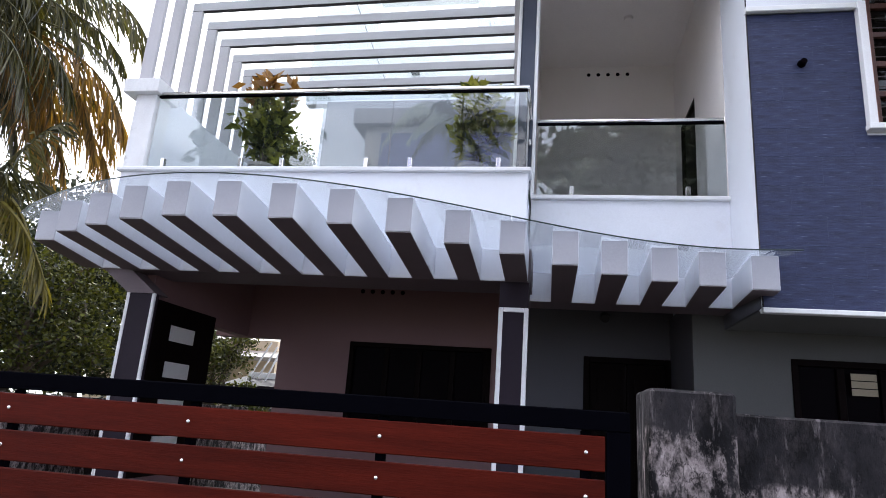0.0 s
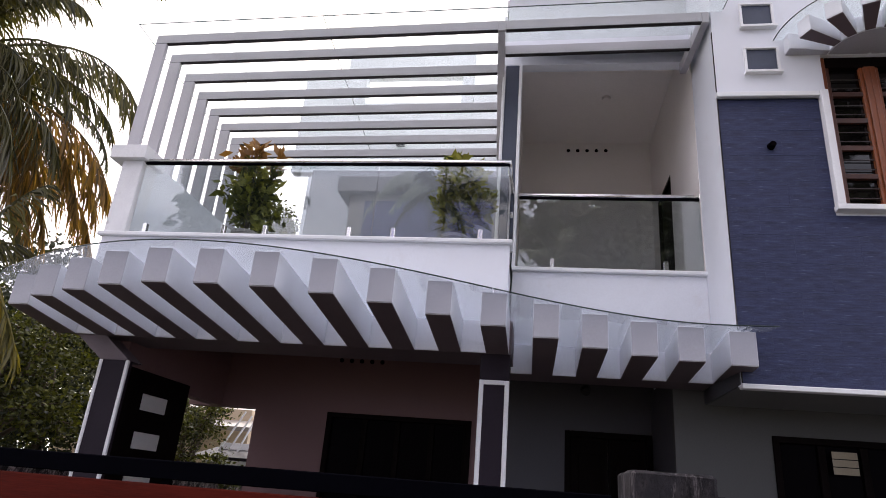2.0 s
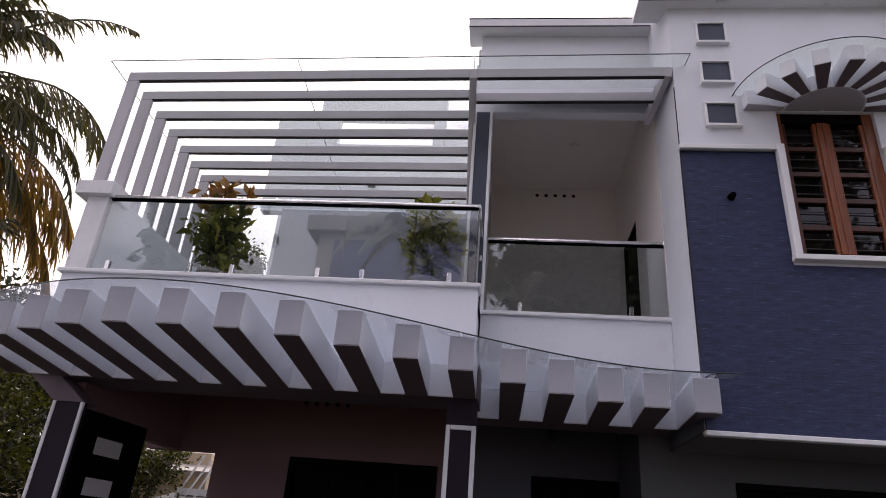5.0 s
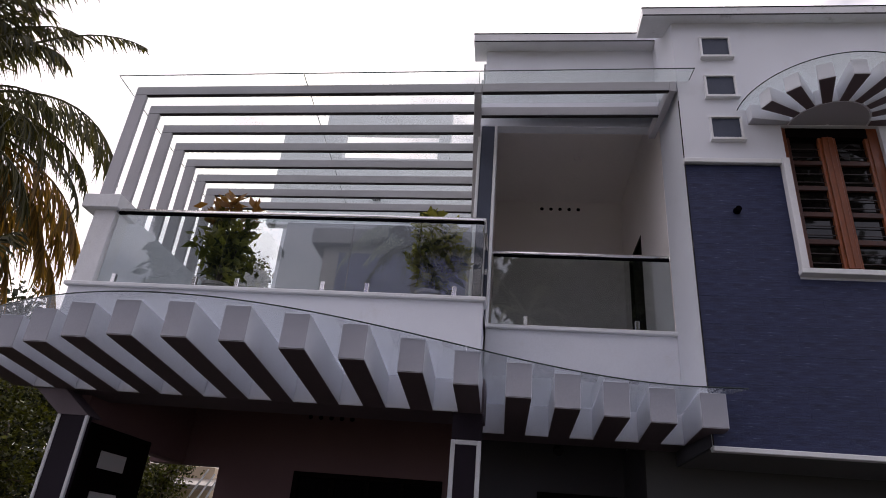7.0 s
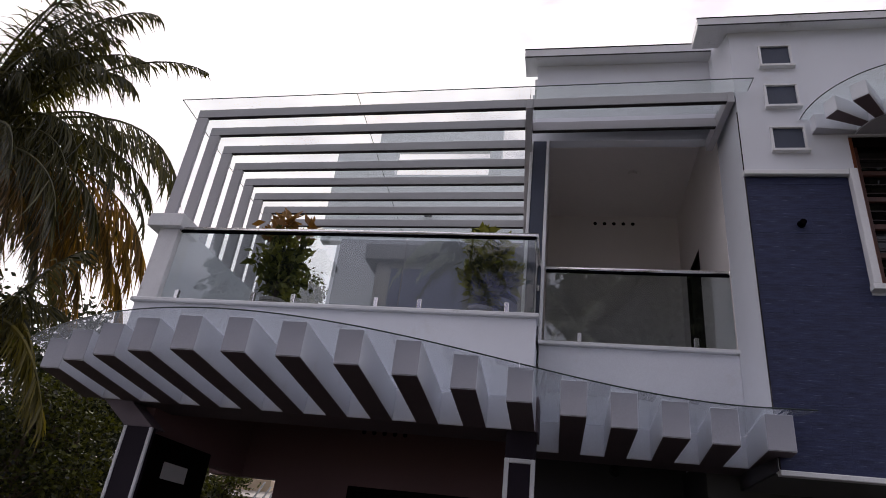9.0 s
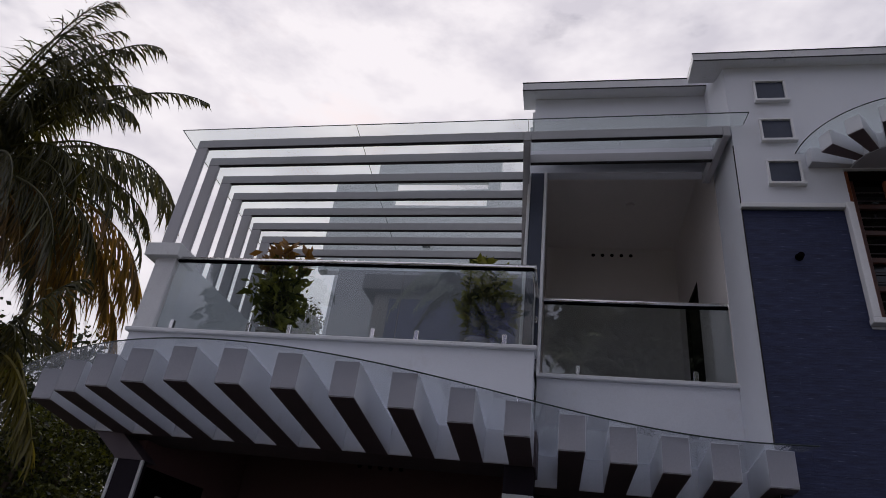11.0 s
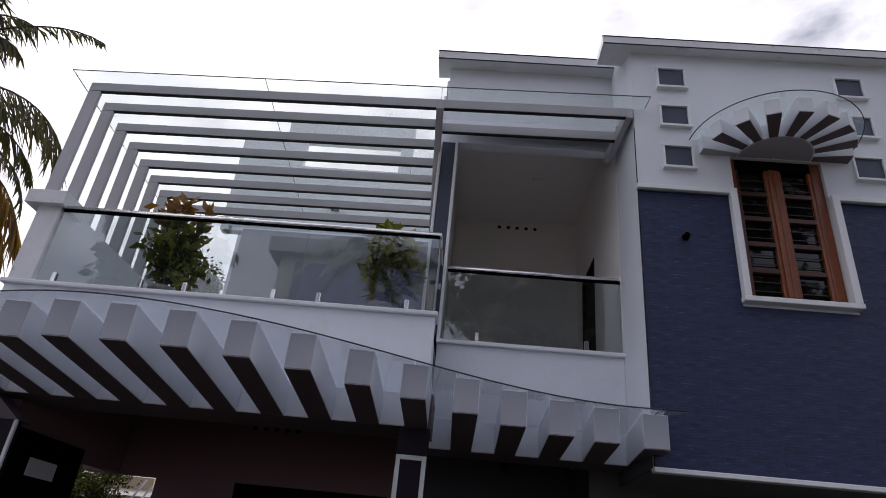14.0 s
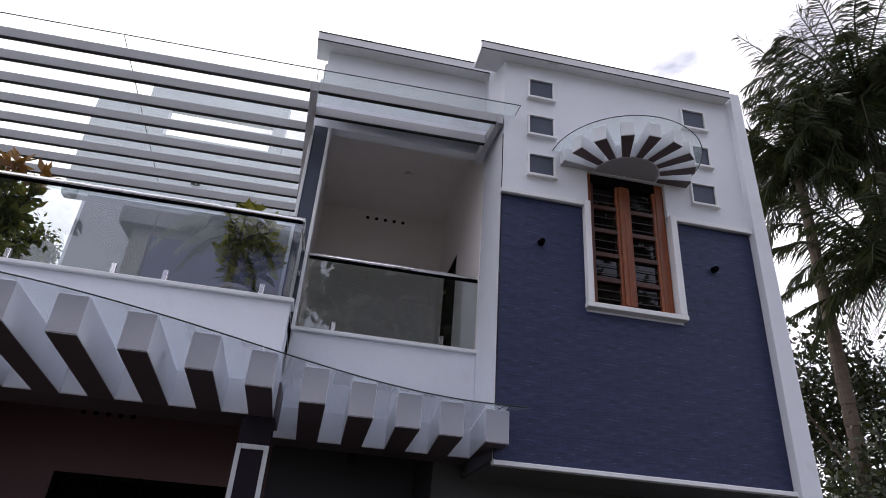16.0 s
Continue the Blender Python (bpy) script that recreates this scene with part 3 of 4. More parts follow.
part("bead", block(4.29, 4.3, WY - 0.02, WY - 0.011, 4.83, 6.47, bevel=0.002), WINDOWWOOD, win)
for px0, px1 in ((3.86, 4.235), (4.355, 4.735)):
    part("pane", block(px0, px1, WY + 0.065, WY + 0.075, 4.83, 6.47, bevel=0), WINGLASS, win, "dark reflecting glass")
    part("stile", block(px0, px0 + 0.035, WY + 0.012, WY + 0.06, 4.83, 6.47, bevel=0.003), RAILWOOD if px0 < 4 else WINDOWWOOD, win)
    part("stile", block(px1 - 0.035, px1, WY + 0.012, WY + 0.06, 4.83, 6.47, bevel=0.003), WINDOWWOOD, win)
    for k in range(4):
        zz = 5.115 + 0.33 * k
        part("rail", block(px0 + 0.035, px1 - 0.035, WY + 0.015, WY + 0.06, zz, zz + 0.058, bevel=0.003), RAILWOOD, win)
    for k in range(14):
        zz = 4.90 + 0.11 * k
        if (zz - 5.09) % 0.33 > 0.1:
            part("bar", tube((px0 + 0.035, WY + 0.035, zz), (px1 - 0.035, WY + 0.035, zz), 0.007, n=6), GRILLE, win)

# rounded hood above the window
HX, HZ, HOOD_H = 4.305, 6.61, 0.20
hood = thing("window_hood", (HX, YC, HZ), "white half-round window hood with radial fins and glass", "hood")


def half_ring(r0, r1, z0, z1, n=28, y=YC):
    bm = bmesh.new()
    rings = []
    for i in range(n + 1):
        a = math.pi + math.pi * i / n
        c, s = math.cos(a), math.sin(a)
        rings.append([bm.verts.new((HX + r * c, y + r * s, z)) for r, z in ((r0, z0), (r1, z0), (r1, z1), (r0, z1))])
    for a, b in zip(rings, rings[1:]):
        for k in range(4):
            bm.faces.new((a[k], b[k], b[(k + 1) % 4], a[(k + 1) % 4]))
    bm.faces.new(rings[0][::-1])
    bm.faces.new(rings[-1])
    bmesh.ops.recalc_face_normals(bm, faces=bm.faces)
    return bm


def wedge(angle, r0, r1, w0, w1, z0, z1, bevel=0.0):
    """A fin that widens outwards, standing out from the wall at an angle from the left."""
    bm = bmesh.new()
    c, s = math.cos(math.pi + angle), math.sin(math.pi + angle)
    ring = [(HX + r * c - w * s, min(YC - 0.003, YC + r * s + w * c)) for r, w in ((r0, -w0), (r1, -w1), (r1, w1), (r0, w0))]
    low = [bm.verts.new((x, y, z0)) for x, y in ring]
    high = [bm.verts.new((x, y, z1)) for x, y in ring]
    bm.faces.new(low[::-1])
    bm.faces.new(high)
    for k in range(4):
        bm.faces.new((low[k], low[(k + 1) % 4], high[(k + 1) % 4], high[k]))
    bmesh.ops.recalc_face_normals(bm, faces=bm.faces)
    if bevel:
        bmesh.ops.bevel(bm, geom=bm.edges[:], offset=bevel, segments=1, affect="EDGES")
    return bm


part("core", half_ring(0.02, 0.43, HZ + 0.004, HZ + HOOD_H - 0.004), WHITE, hood)
# Disc is greyer than the white core above it.
part("soffit", half_ring(0.02, 0.412, HZ - 0.002, HZ + 0.003), ENDGREY, hood, "pale grey disc under the core")
for k in range(9):
    a = radians(3.0 + 21.45 * k)
    f_ob = part("fin", wedge(a, 0.41, 0.86, 0.047, 0.08, HZ, HZ + HOOD_H - 0.005, 0.005), WHITE, hood)
    part("underside", wedge(a, 0.435, 0.855, 0.044, 0.076, HZ - 0.006, HZ + 0.003), ENDGREY if k == 0 else DARKPAINT, f_ob, "pale grey underside" if k == 0 else "dark violet-grey painted underside")
part("glass_top", half_ring(0.02, 0.955, HZ + HOOD_H, HZ + HOOD_H + 0.01), GLASSTOP, hood, "clear half-round glass sheet")
bm = bmesh.new()
for k in range(36):
    a0, a1 = math.pi * (1 + k / 36), math.pi * (1 + (k + 1) / 36)
    add_tube(bm, (HX + 0.958 * math.cos(a0), YC + 0.958 * math.sin(a0), HZ + HOOD_H + 0.005), (HX + 0.958 * math.cos(a1), YC + 0.958 * math.sin(a1), HZ + HOOD_H + 0.005), 0.006, 0.006, 6)
part("glass_edge", bm, GLASSEDGE, hood, "dark green cut edge of the glass")


def wall_spotlight(x, z):
    ob = thing("wall_spotlight", (x, YC, z), "small black wall spotlight on blue cladding", "wall lamp", "spotlights on the blue wall")
    part("plate", tube((x, YC - 0.002, z), (x, YC + 0.02, z), 0.04, n=20), BLACKMETAL, ob)
    part("head", tube((x, YC - 0.06, z - 0.006), (x, YC - 0.002, z), 0.033, 0.036, n=18), BLACKMETAL, ob)
    part("lens", tube((x, YC - 0.064, z - 0.006), (x, YC - 0.059, z - 0.006), 0.025, n=16), GLASSDARK, ob, "dark glass lens")


wall_spotlight(3.19, 5.46)
wall_spotlight(5.40, 5.465)

# ---- wave canopy ----
FIN_X = [-4.487 + 0.4793 * i for i in range(11)] + [0.759 + 0.479 * i for i in range(5)]
FRONT_Y = [5.45, 5.17, 4.965, 4.79, 4.69, 4.69, 4.745, 4.87, 5.03, 5.26, 5.43, 5.50, 5.60, 5.68, 5.75, 5.82]
FRONT_Z = [3.26, 3.28, 3.29, 3.30, 3.305, 3.31, 3.315, 3.312, 3.295, 3.27, 3.232, 3.16, 3.11, 3.08, 3.067, 3.062]
FRONT_X = FIN_X[:11] + [0.775, 1.211, 1.651, 2.069, 2.53]
FIN_W, FIN_H = 0.232, 0.315
canopy = thing("wave_canopy", (-0.8, YA, FIN_Z), "white wave-shaped canopy of parallel fins under glass", "canopy")


def fin_mesh(xb, yb, xf, yf, zf, z_shift, height, inset=0.0):
    bm = bmesh.new()
    ends = []
    for x, y, z in ((xb, yb, FIN_Z if yb < 6.5 else FIN_ZR), (xf, yf, zf)):
        z += z_shift
        ends.append([bm.verts.new(p) for p in ((x + inset, y, z), (x + FIN_W - inset, y, z), (x + FIN_W - inset, y, z + height), (x + inset, y, z + height))])
    a, b = ends
    for k in range(4):
        bm.faces.new((a[k], a[(k + 1) % 4], b[(k + 1) % 4], b[k]))
    bm.faces.new(a[::-1])
    bm.faces.new(b)
    bmesh.ops.recalc_face_normals(bm, faces=bm.faces)
    bmesh.ops.bevel(bm, geom=bm.edges[:], offset=0.005, segments=1, affect="EDGES") if height > 0.1 else None
    return bm


for i, (xb, xf, yf, zf) in enumerate(zip(FIN_X, FRONT_X, FRONT_Y, FRONT_Z)):
    back = YA - 0.002 if i < 11 else YB - 0.002
    f_ob = part("fin", fin_mesh(xb, back, xf, yf, zf, 0.0, FIN_H), WHITE, canopy)
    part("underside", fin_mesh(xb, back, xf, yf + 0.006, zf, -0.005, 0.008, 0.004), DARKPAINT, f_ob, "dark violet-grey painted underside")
    if 3 < i < 11:
        part("downlight", tube((xf + FIN_W / 2, yf + 0.22, zf - 0.022), (xf + FIN_W / 2, yf + 0.22, zf + 0.01), 0.019, n=12), COLPAINT, f_ob, "small dark round downlight")
    # End plate is greyer than the white fin behind it.
    part("end_face", block(xf + 0.004, xf + FIN_W - 0.004, yf - 0.006, yf + 0.004, zf + 0.004, zf + FIN_H - 0.004, bevel=0.002), ENDGREY, f_ob, "pale grey end plate, greyer than the fin")

edge_x = np.linspace(-4.86, 2.92, 60)
y_of = np.polyfit(FRONT_X, FRONT_Y, 6)
z_of = np.polyfit(FRONT_X, FRONT_Z, 5)
sheets = [(0, 21), (21, 40), (40, 59)]
for s0, s1 in sheets:
    bm = bmesh.new()
    rows, fronts = [], []
    for k in range(s0, s1 + 1):
        x = float(edge_x[k]) + (0.004 if k == s0 else -0.004 if k == s1 else 0)
        xc = min(max(x, -4.487), 2.53)
        yf = float(np.polyval(y_of, xc)) - 0.14 + max(0, -4.487 - x) * 0.75 - max(0, x - 2.53) * 0.05
        zf = float(np.polyval(z_of, xc)) + FIN_H + 0.006
        yb = YA - 0.002 if x < 0.5 else min(YB - 0.002, YC - 0.03 if x > 2.68 else 99)
        zb = (FIN_Z if x < 0.5 else FIN_ZR) + FIN_H + 0.006
        fronts.append((x, yf - 0.004, zf + 0.005))
        rows.append([bm.verts.new(p) for p in ((x, yf, zf), (x, yb, zb), (x, yb, zb + 0.01), (x, yf, zf + 0.01))])
    for a, b in zip(rows, rows[1:]):
        for k in range(4):
            bm.faces.new((a[k], b[k], b[(k + 1) % 4], a[(k + 1) % 4]))
    bm.faces.new(rows[0][::-1])
    bm.faces.new(rows[-1])
    bmesh.ops.recalc_face_normals(bm, faces=bm.faces)
    sheet = part("glass_sheet", bm, GLASSWAVE, canopy, "clear glass sheet with a dark edge")
    line = [Vector(r) for r in fronts]
    bm = bmesh.new()
    for a, b in zip(line, line[1:]):
        add_tube(bm, a, b, 0.0065, 0.0065, 6)
    part("edge", bm, GLASSEDGE, sheet, "dark green cut edge of the glass")

# ---- pergola ----
pergola = thing("pergola", (-2.0, YA, 5.5), "grey-white pergola of nested angled frames under glass", "pergola")
PY, STEP = 6.215, 0.441


def skewed(bm):
    """The pergola stands a little out of square with the balcony."""
    for v in bm.verts:
        x, y, z = v.co
        v.co = (x - 0.060 * (y - PY), y - 0.020 * (x + 4.29), z)
    return bm


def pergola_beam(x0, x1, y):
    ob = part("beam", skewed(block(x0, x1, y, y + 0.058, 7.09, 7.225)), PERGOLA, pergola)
    # Near-black strip paints in the shadow under the beam.
    part("underside", skewed(block(x0 + 0.01, x1 - 0.002, y + 0.003, y + 0.055, 7.084, 7.092, bevel=0)), BLACK_AND_SHADOW, ob, "near-black underside, coloured for the shadow under the beam")


for i in range(8):
    y = PY + STEP * i - (0.045 if i else 0)
    pergola_beam(-4.30, 0.255, y)
    part("leg", skewed(block(-4.30, -4.135, y, y + 0.06, 5.49, 7.09)), PERGOLA, pergola)
pergola_beam(0.345, 2.60, PY + 0.002)
pergola_beam(0.345, 2.60, PY + 0.47)
part("side_beam", skewed(block(0.255, 0.345, PY, 10.0, 7.075, 7.225)), PERGOLA, pergola)
part("side_beam", skewed(block(2.60, 2.68, PY, YB + 0.12, 7.075, 7.225)), PERGOLA, pergola)
for x0, x1 in ((-4.46, -1.94), (-1.93, 0.30), (0.31, 2.83)):
    deep = 6.62 if x0 > 0 else 10.0
    sheet = part("glass_sheet", skewed(block(x0, x1, PY - 0.205, deep, 7.232, 7.242, bevel=0)), GLASSTOP, pergola, "clear glass sheet")
    part("edge", skewed(block(x0, x1, PY - 0.211, PY - 0.2055, 7.231, 7.243, bevel=0)), GLASSEDGE, sheet, "dark green cut edge of the glass")
    part("edge", skewed(block(x0 - 0.006, x0 - 0.0005, PY - 0.211, deep, 7.231, 7.243, bevel=0)), GLASSEDGE, sheet, "dark green cut edge of the glass")
part("edge", skewed(block(2.8305, 2.836, PY - 0.211, 6.21, 7.231, 7.243, bevel=0)), GLASSEDGE, sheet, "dark green cut edge of the glass")

# blue column beside the recessed balcony
structure("column_upper", blocks([(0.27, 0.31, YB - 0.02, YB + 0.2, LEDGE, 7.27), (0.49, 0.53, YB - 0.02, YB + 0.2, LEDGE, 7.27)]), TRIM, label="white edges of the slender column")
structure("column_upper_panel", block(0.31, 0.49, YB, YB + 0.2, LEDGE, 7.27), BLUEDARK, label="slate-blue clad face of the slender column")


def porch_column(x0, x1, y, top, filler_paint, lean=0.0, depth=0.27, capped=True):
    ob = thing("porch_column", ((x0 + x1) / 2, y, 0.5), "dark clad porch column with bright white edges", "column", "porch columns")
    w = 0.045 if capped else 0.038
    part("core", block(x0 + 0.004, x1 - 0.004, y + 0.012, y + depth, 0.06, top), COLPAINT, ob, "dark violet-grey painted shaft")
    # Added filler; its dark front stands in for the shaded soffit.
    soffit_filler = block(x0 + 0.004, x1 - 0.004, y + 0.006, y + 0.27, top, FIN_Z - 0.003, bevel=0)
    for v in soffit_filler.verts:
        v.co.x -= lean if v.co.z > top + 0.1 else 0
    part("soffit_filler", soffit_filler, filler_paint, ob, "dark filler above the column, coloured like the shaded soffit")
    part("edge", block(x0, x0 + w, y, y + 0.035, 0.06, top), TRIM, ob)
    part("edge", block(x1 - w, x1, y, y + 0.035, 0.06, top), TRIM, ob)
    if capped:
        part("capping", block(x0 + w, x1 - w, y, y + 0.035, top - 0.045, top), TRIM, ob)


porch_column(0.255, 0.553, YA + 0.02, 2.89, COLPAINT)
porch_column(-3.90, -3.55, YA + 0.02, 2.89, DARKPAINT, 0.35, 0.09, False)


# ---- balcony railings ----
def railing(x0, x1, y, spigots, joints, label, end_post):
    ob = thing("balcony_railing", ((x0 + x1) / 2, y, LEDGE), label, "railing", "glass balcony railings")
    edges = [x0, *joints, x1]
    for a, b in zip(edges, edges[1:]):
        part("glass_panel", block(a + 0.006, b - 0.006, y + 0.01, y + 0.022, LEDGE + 0.03, LEDGE + 0.93, bevel=0), GLASS, ob, "clear glass panel")
    part("handrail", tube((x0 - 0.03, y + 0.016, 5.341), (x1 + 0.02, y + 0.016, 5.341), 0.029, n=20), STEEL, ob, "polished steel handrail", smooth=True)
    part("glazing_channel", block(x0, x1, y - 0.004, y + 0.036, 5.294, 5.318, bevel=0), BLACKMETAL, ob)
    for sx in spigots:
        part("spigot", block(sx - 0.024, sx + 0.024, y - 0.012, y + 0.044, LEDGE, LEDGE + 0.13), STEEL, ob)
    if end_post:
        part("end_bracket", block(x1 - 0.01, x1 + 0.03, y - 0.03, y + 0.05, 5.28, 5.37), STEEL, ob)


railing(-3.98, 0.46, YA + 0.02, (-3.778, -2.795, -2.288, -1.296, -0.793, 0.176), (-2.54, -1.04), "clear glass balcony railing with a steel handrail", False)
ret = bpy.data.objects["balcony_railing"]
part("glass_panel", block(0.455, 0.467, YA + 0.05, YB - 0.05, LEDGE + 0.03, 5.3, bevel=0), GLASS, ret, "clear glass return panel")
part("handrail", tube((0.459, YA + 0.05, 5.341), (0.459, YB - 0.03, 5.341), 0.027, n=20), STEEL, ret, "polished steel handrail return", smooth=True)
part("clamp", block(0.44, 0.48, YB - 0.05, YB - 0.02, 5.0, 5.08), STEEL, ret)
railing(0.55, 2.69, YB + 0.02, (0.967, 2.265), (), "short clear glass railing with a steel handrail", True)

# ---- porch doors and windows ----
door = thing("door_1", (1.81, YD, 0.55), "dark wooden double front door in the porch", "door")
door["kind"] = "structure"
part("door_frame", blocks([(1.211, 1.29, YD - 0.03, YD + 0.1, 0.55, 2.739), (2.275, 2.354, YD - 0.03, YD + 0.1, 0.55, 2.739), (1.29, 2.275, YD - 0.03, YD + 0.1, 2.66, 2.739)]), DARKWOOD, door)
for a in (1.29, 1.785):
    part("leaf", block(a, a + 0.488, YD + 0.02, YD + 0.06, 0.55, 2.66), DARKWOOD, door)
    for zz in (0.75, 1.7):
        part("raised_panel", block(a + 0.1, a + 0.4, YD + 0.0, YD + 0.025, zz, zz + 0.75), DARKWOOD, door)


def porch_window(name, x0, x1, z0, z1, n, label, y=YD):
    ob = thing(name, ((x0 + x1) / 2, y, z0), label, "window")
    ob["kind"] = "structure"
    part("window_frame", blocks([(x0, x0 + 0.07, y - 0.02, y + 0.1, z0, z1), (x1 - 0.07, x1, y - 0.02, y + 0.1, z0, z1), (x0, x1, y - 0.021, y + 0.1, z1 - 0.07, z1), (x0, x1, y - 0.021, y + 0.1, z0, z0 + 0.07)]), DARKWOOD, ob)
    w = (x1 - x0 - 0.14) / n
    for k in range(n):
        a = x0 + 0.07 + w * k
        part("pane", block(a + 0.001, a + w - 0.001, y + 0.05, y + 0.06, z0 + 0.07, z1 - 0.07, bevel=0), GLASSDARK, ob)
        part("stile", block(a + w - 0.04, a + w + (0.04 if k < n - 1 else 0), y + 0.01, y + 0.09, z0 + 0.07, z1 - 0.07), DARKWOOD, ob)
    return ob


porch_window("window_2", -2.145, -0.061, 1.4, 2.778, 4, "wide dark wooden porch window")
w3 = porch_window("window_3", 3.363, 5.2, 1.3, 2.667, 4, "dark wooden window with yellowed paper panels", 7.5)
for k, zz in enumerate((2.31, 2.39, 2.47)):
    part("paper_strip", block(3.94, 4.19, 7.47, 7.478, zz, zz + 0.07, bevel=0), PAPER, w3, "yellowed paper strip behind the pane")
door2 = thing("door_2", (2.72, 9.1, 4.3), "dark wooden door in the balcony room", "door")
door2["kind"] = "structure"
part("leaf", block(2.74, 2.79, 8.66, 9.58, 4.3, 6.44), DARKWOOD, door2)
part("door_frame", blocks([(2.69, 2.82, 8.62, 8.68, 4.3, 6.46), (2.69, 2.82, 9.56, 9.62, 4.3, 6.46), (2.69, 2.82, 8.68, 9.56, 6.4, 6.46)]), DARKWOOD, door2)

part("handle", block(2.715, 2.735, 8.74, 8.78, 5.2, 5.36, bevel=0.004), STEEL, door2, "chrome handle")

# folding screen at the open side
screen = thing("folding_screen", (-3.86, 7.2, 0.9), "black folding screen with frosted square lights", "screen")
part("panel", block(-3.80, -3.74, YA + 0.112, 7.95, 0.9, 2.885), DARKWOOD, screen)
for zz in (2.445, 2.015, 1.585, 1.155):
    part("light", block(-3.738, -3.725, 6.93, 7.46, zz, zz + 0.185, bevel=0.004), FROST, screen, "frosted pane")


def vent_row(x0, y, z, step):
    ob = thing("vent_holes", (x0, y, z), "row of five dark round vent holes in the wall", "vent", "rows of vent holes")
    for k in range(5):
        part("hole", tube((x0 + step * k, y - 0.006, z), (x0 + step * k, y + 0.02, z), 0.032, n=14), BLACKMETAL, ob)


vent_row(1.28, YU, 7.71, 0.163)
vent_row(-2.037, YD, 3.531, 0.1536)

lamp = thing("ceiling_rose", (1.8, 8.7, 7.86), "small round ceiling fitting", "ceiling lamp")
part("base", tube((1.8, 8.7, 7.82), (1.8, 8.7, 7.87), 0.06, 0.075), ROOMWALL, lamp)

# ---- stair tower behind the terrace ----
structure("wall_terrace_back", block(-3.6, 0.3, 10.5, 10.7, 4.3, 7.5, bevel=0), TERRACE, label="terrace back wall, grey darkened for shade and glass reflections")
structure("wall_tower", blocks([(-3.62, -0.6, 11.0, 11.2, 7.0, 9.37), (-0.6, 0.3, 11.0, 11.2, 7.0, 9.55), (-4.28, -3.62, 11.0, 11.2, 7.72, 10.0), (-3.62, -3.37, 11.0, 11.2, 9.37, 10.0), (-4.28, -4.08, 11.2, 13.5, 8.9, 9.44), (0.1, 0.3, 11.2, 13.5, 4.3, 9.52)]), TOWER, label="grey-white stair tower rising behind the terrace")
structure("frame_tower", blocks([(-3.37, -0.62, 11.003, 11.2, 10.04, 10.6), (-3.37, -2.92, 11.003, 11.2, 9.37, 10.04), (-0.87, -0.62, 11.003, 11.2, 9.37, 10.04)]), TOWER, label="grey-white open frame above the stair tower")
structure("rail_tower", tube((-2.93, 11.1, 9.80), (-0.86, 11.1, 9.84), 0.02), TOWER, label="thin grey rail in the open tower frame")

tl = thing("wall_lamp", (-2.03, 11.0, 8.32), "small grey box lamp on the tower wall", "wall lamp")
part("housing", block(-2.11, -1.95, 10.88, 11.0, 8.31, 8.41), COLPAINT, tl)
part("bracket", block(-2.05, -2.01, 10.94, 11.0, 8.41, 8.45), BLACKMETAL, tl)
pl = thing("porch_lamp", (1.49, YD, 3.29), "round dark wall lamp above the front door", "wall lamp")
part("base", tube((1.49, YD - 0.03, 3.29), (1.49, YD + 0.01, 3.29), 0.07, n=20), COLPAINT, pl)
part("shade", tube((1.49, YD - 0.13, 3.25), (1.49, YD - 0.03, 3.29), 0.055, 0.065, n=20), BLACK_AND_SHADOW, pl)

# ---- gate and boundary wall ----
GY = 2.5
gate = thing("sliding_gate", (-0.8, GY, 0.06), "red-brown boarded gate in a black metal frame", "gate")
part("top_rail", block(-3.4, 1.11, GY - 0.03, GY + 0.03, 1.765, 1.84, bevel=0.004), BLACKMETAL, gate)
part("bottom_rail", block(-3.4, 1.11, GY - 0.03, GY + 0.03, 0.08, 0.16), BLACKMETAL, gate)
part("stile", block(1.02, 1.112, GY - 0.029, GY + 0.031, 0.16, 1.765), BLACKMETAL, gate)
part("stile", block(-3.4, -3.31, GY - 0.029, GY + 0.031, 0.16, 1.765), BLACKMETAL, gate)
for px in (-2.43, -1.565, -0.692, 0.143, 0.947):
    part("upright", block(px - 0.02, px + 0.02, GY - 0.005, GY + 0.03, 0.16, 1.765), BLACKMETAL, gate)
for px in (-2.9, 0.6):
    part("wheel", tube((px, GY - 0.02, 0.03), (px, GY + 0.02, 0.03), 0.052, n=18), BLACKMETAL, gate, "black steel gate wheel")
for k in range(10):
    z1 = 1.746 - 0.157 * k
    board = part("board", block(-3.3, 1.018, GY - 0.03, GY - 0.008, z1 - 0.128, z1, bevel=0.004), GATEWOOD, gate)
    for px in (-2.43, -1.565, -0.692, 0.143, 0.947):
        bm = bmesh.new()
        bmesh.ops.create_uvsphere(bm, u_segments=10, v_segments=6, radius=0.0095, matrix=Matrix.Translation((px, GY - 0.031, z1 - 0.062)))
        part("bolt", bm, STEEL, board, "bright round bolt head", smooth=True)

pillar = thing("gate_pillar", (1.32, GY + 0.1, 0.0), "weathered concrete gate pillar with black mould", "pillar")
bm = block(1.178, 1.492, GY - 0.02, GY + 0.36, -0.1, 1.938, bevel=0.012)
bmesh.ops.subdivide_edges(bm, edges=bm.edges[:], cuts=5, use_grid_fill=True)
for v in bm.verts:
    v.co += 0.006 * noise.noise_vector(v.co * 7)
part("shaft", bm, CONCRETE, pillar)
bm = block(1.485, 9.5, GY + 0.03, GY + 0.22, -0.1, 1.863, bevel=0.01)
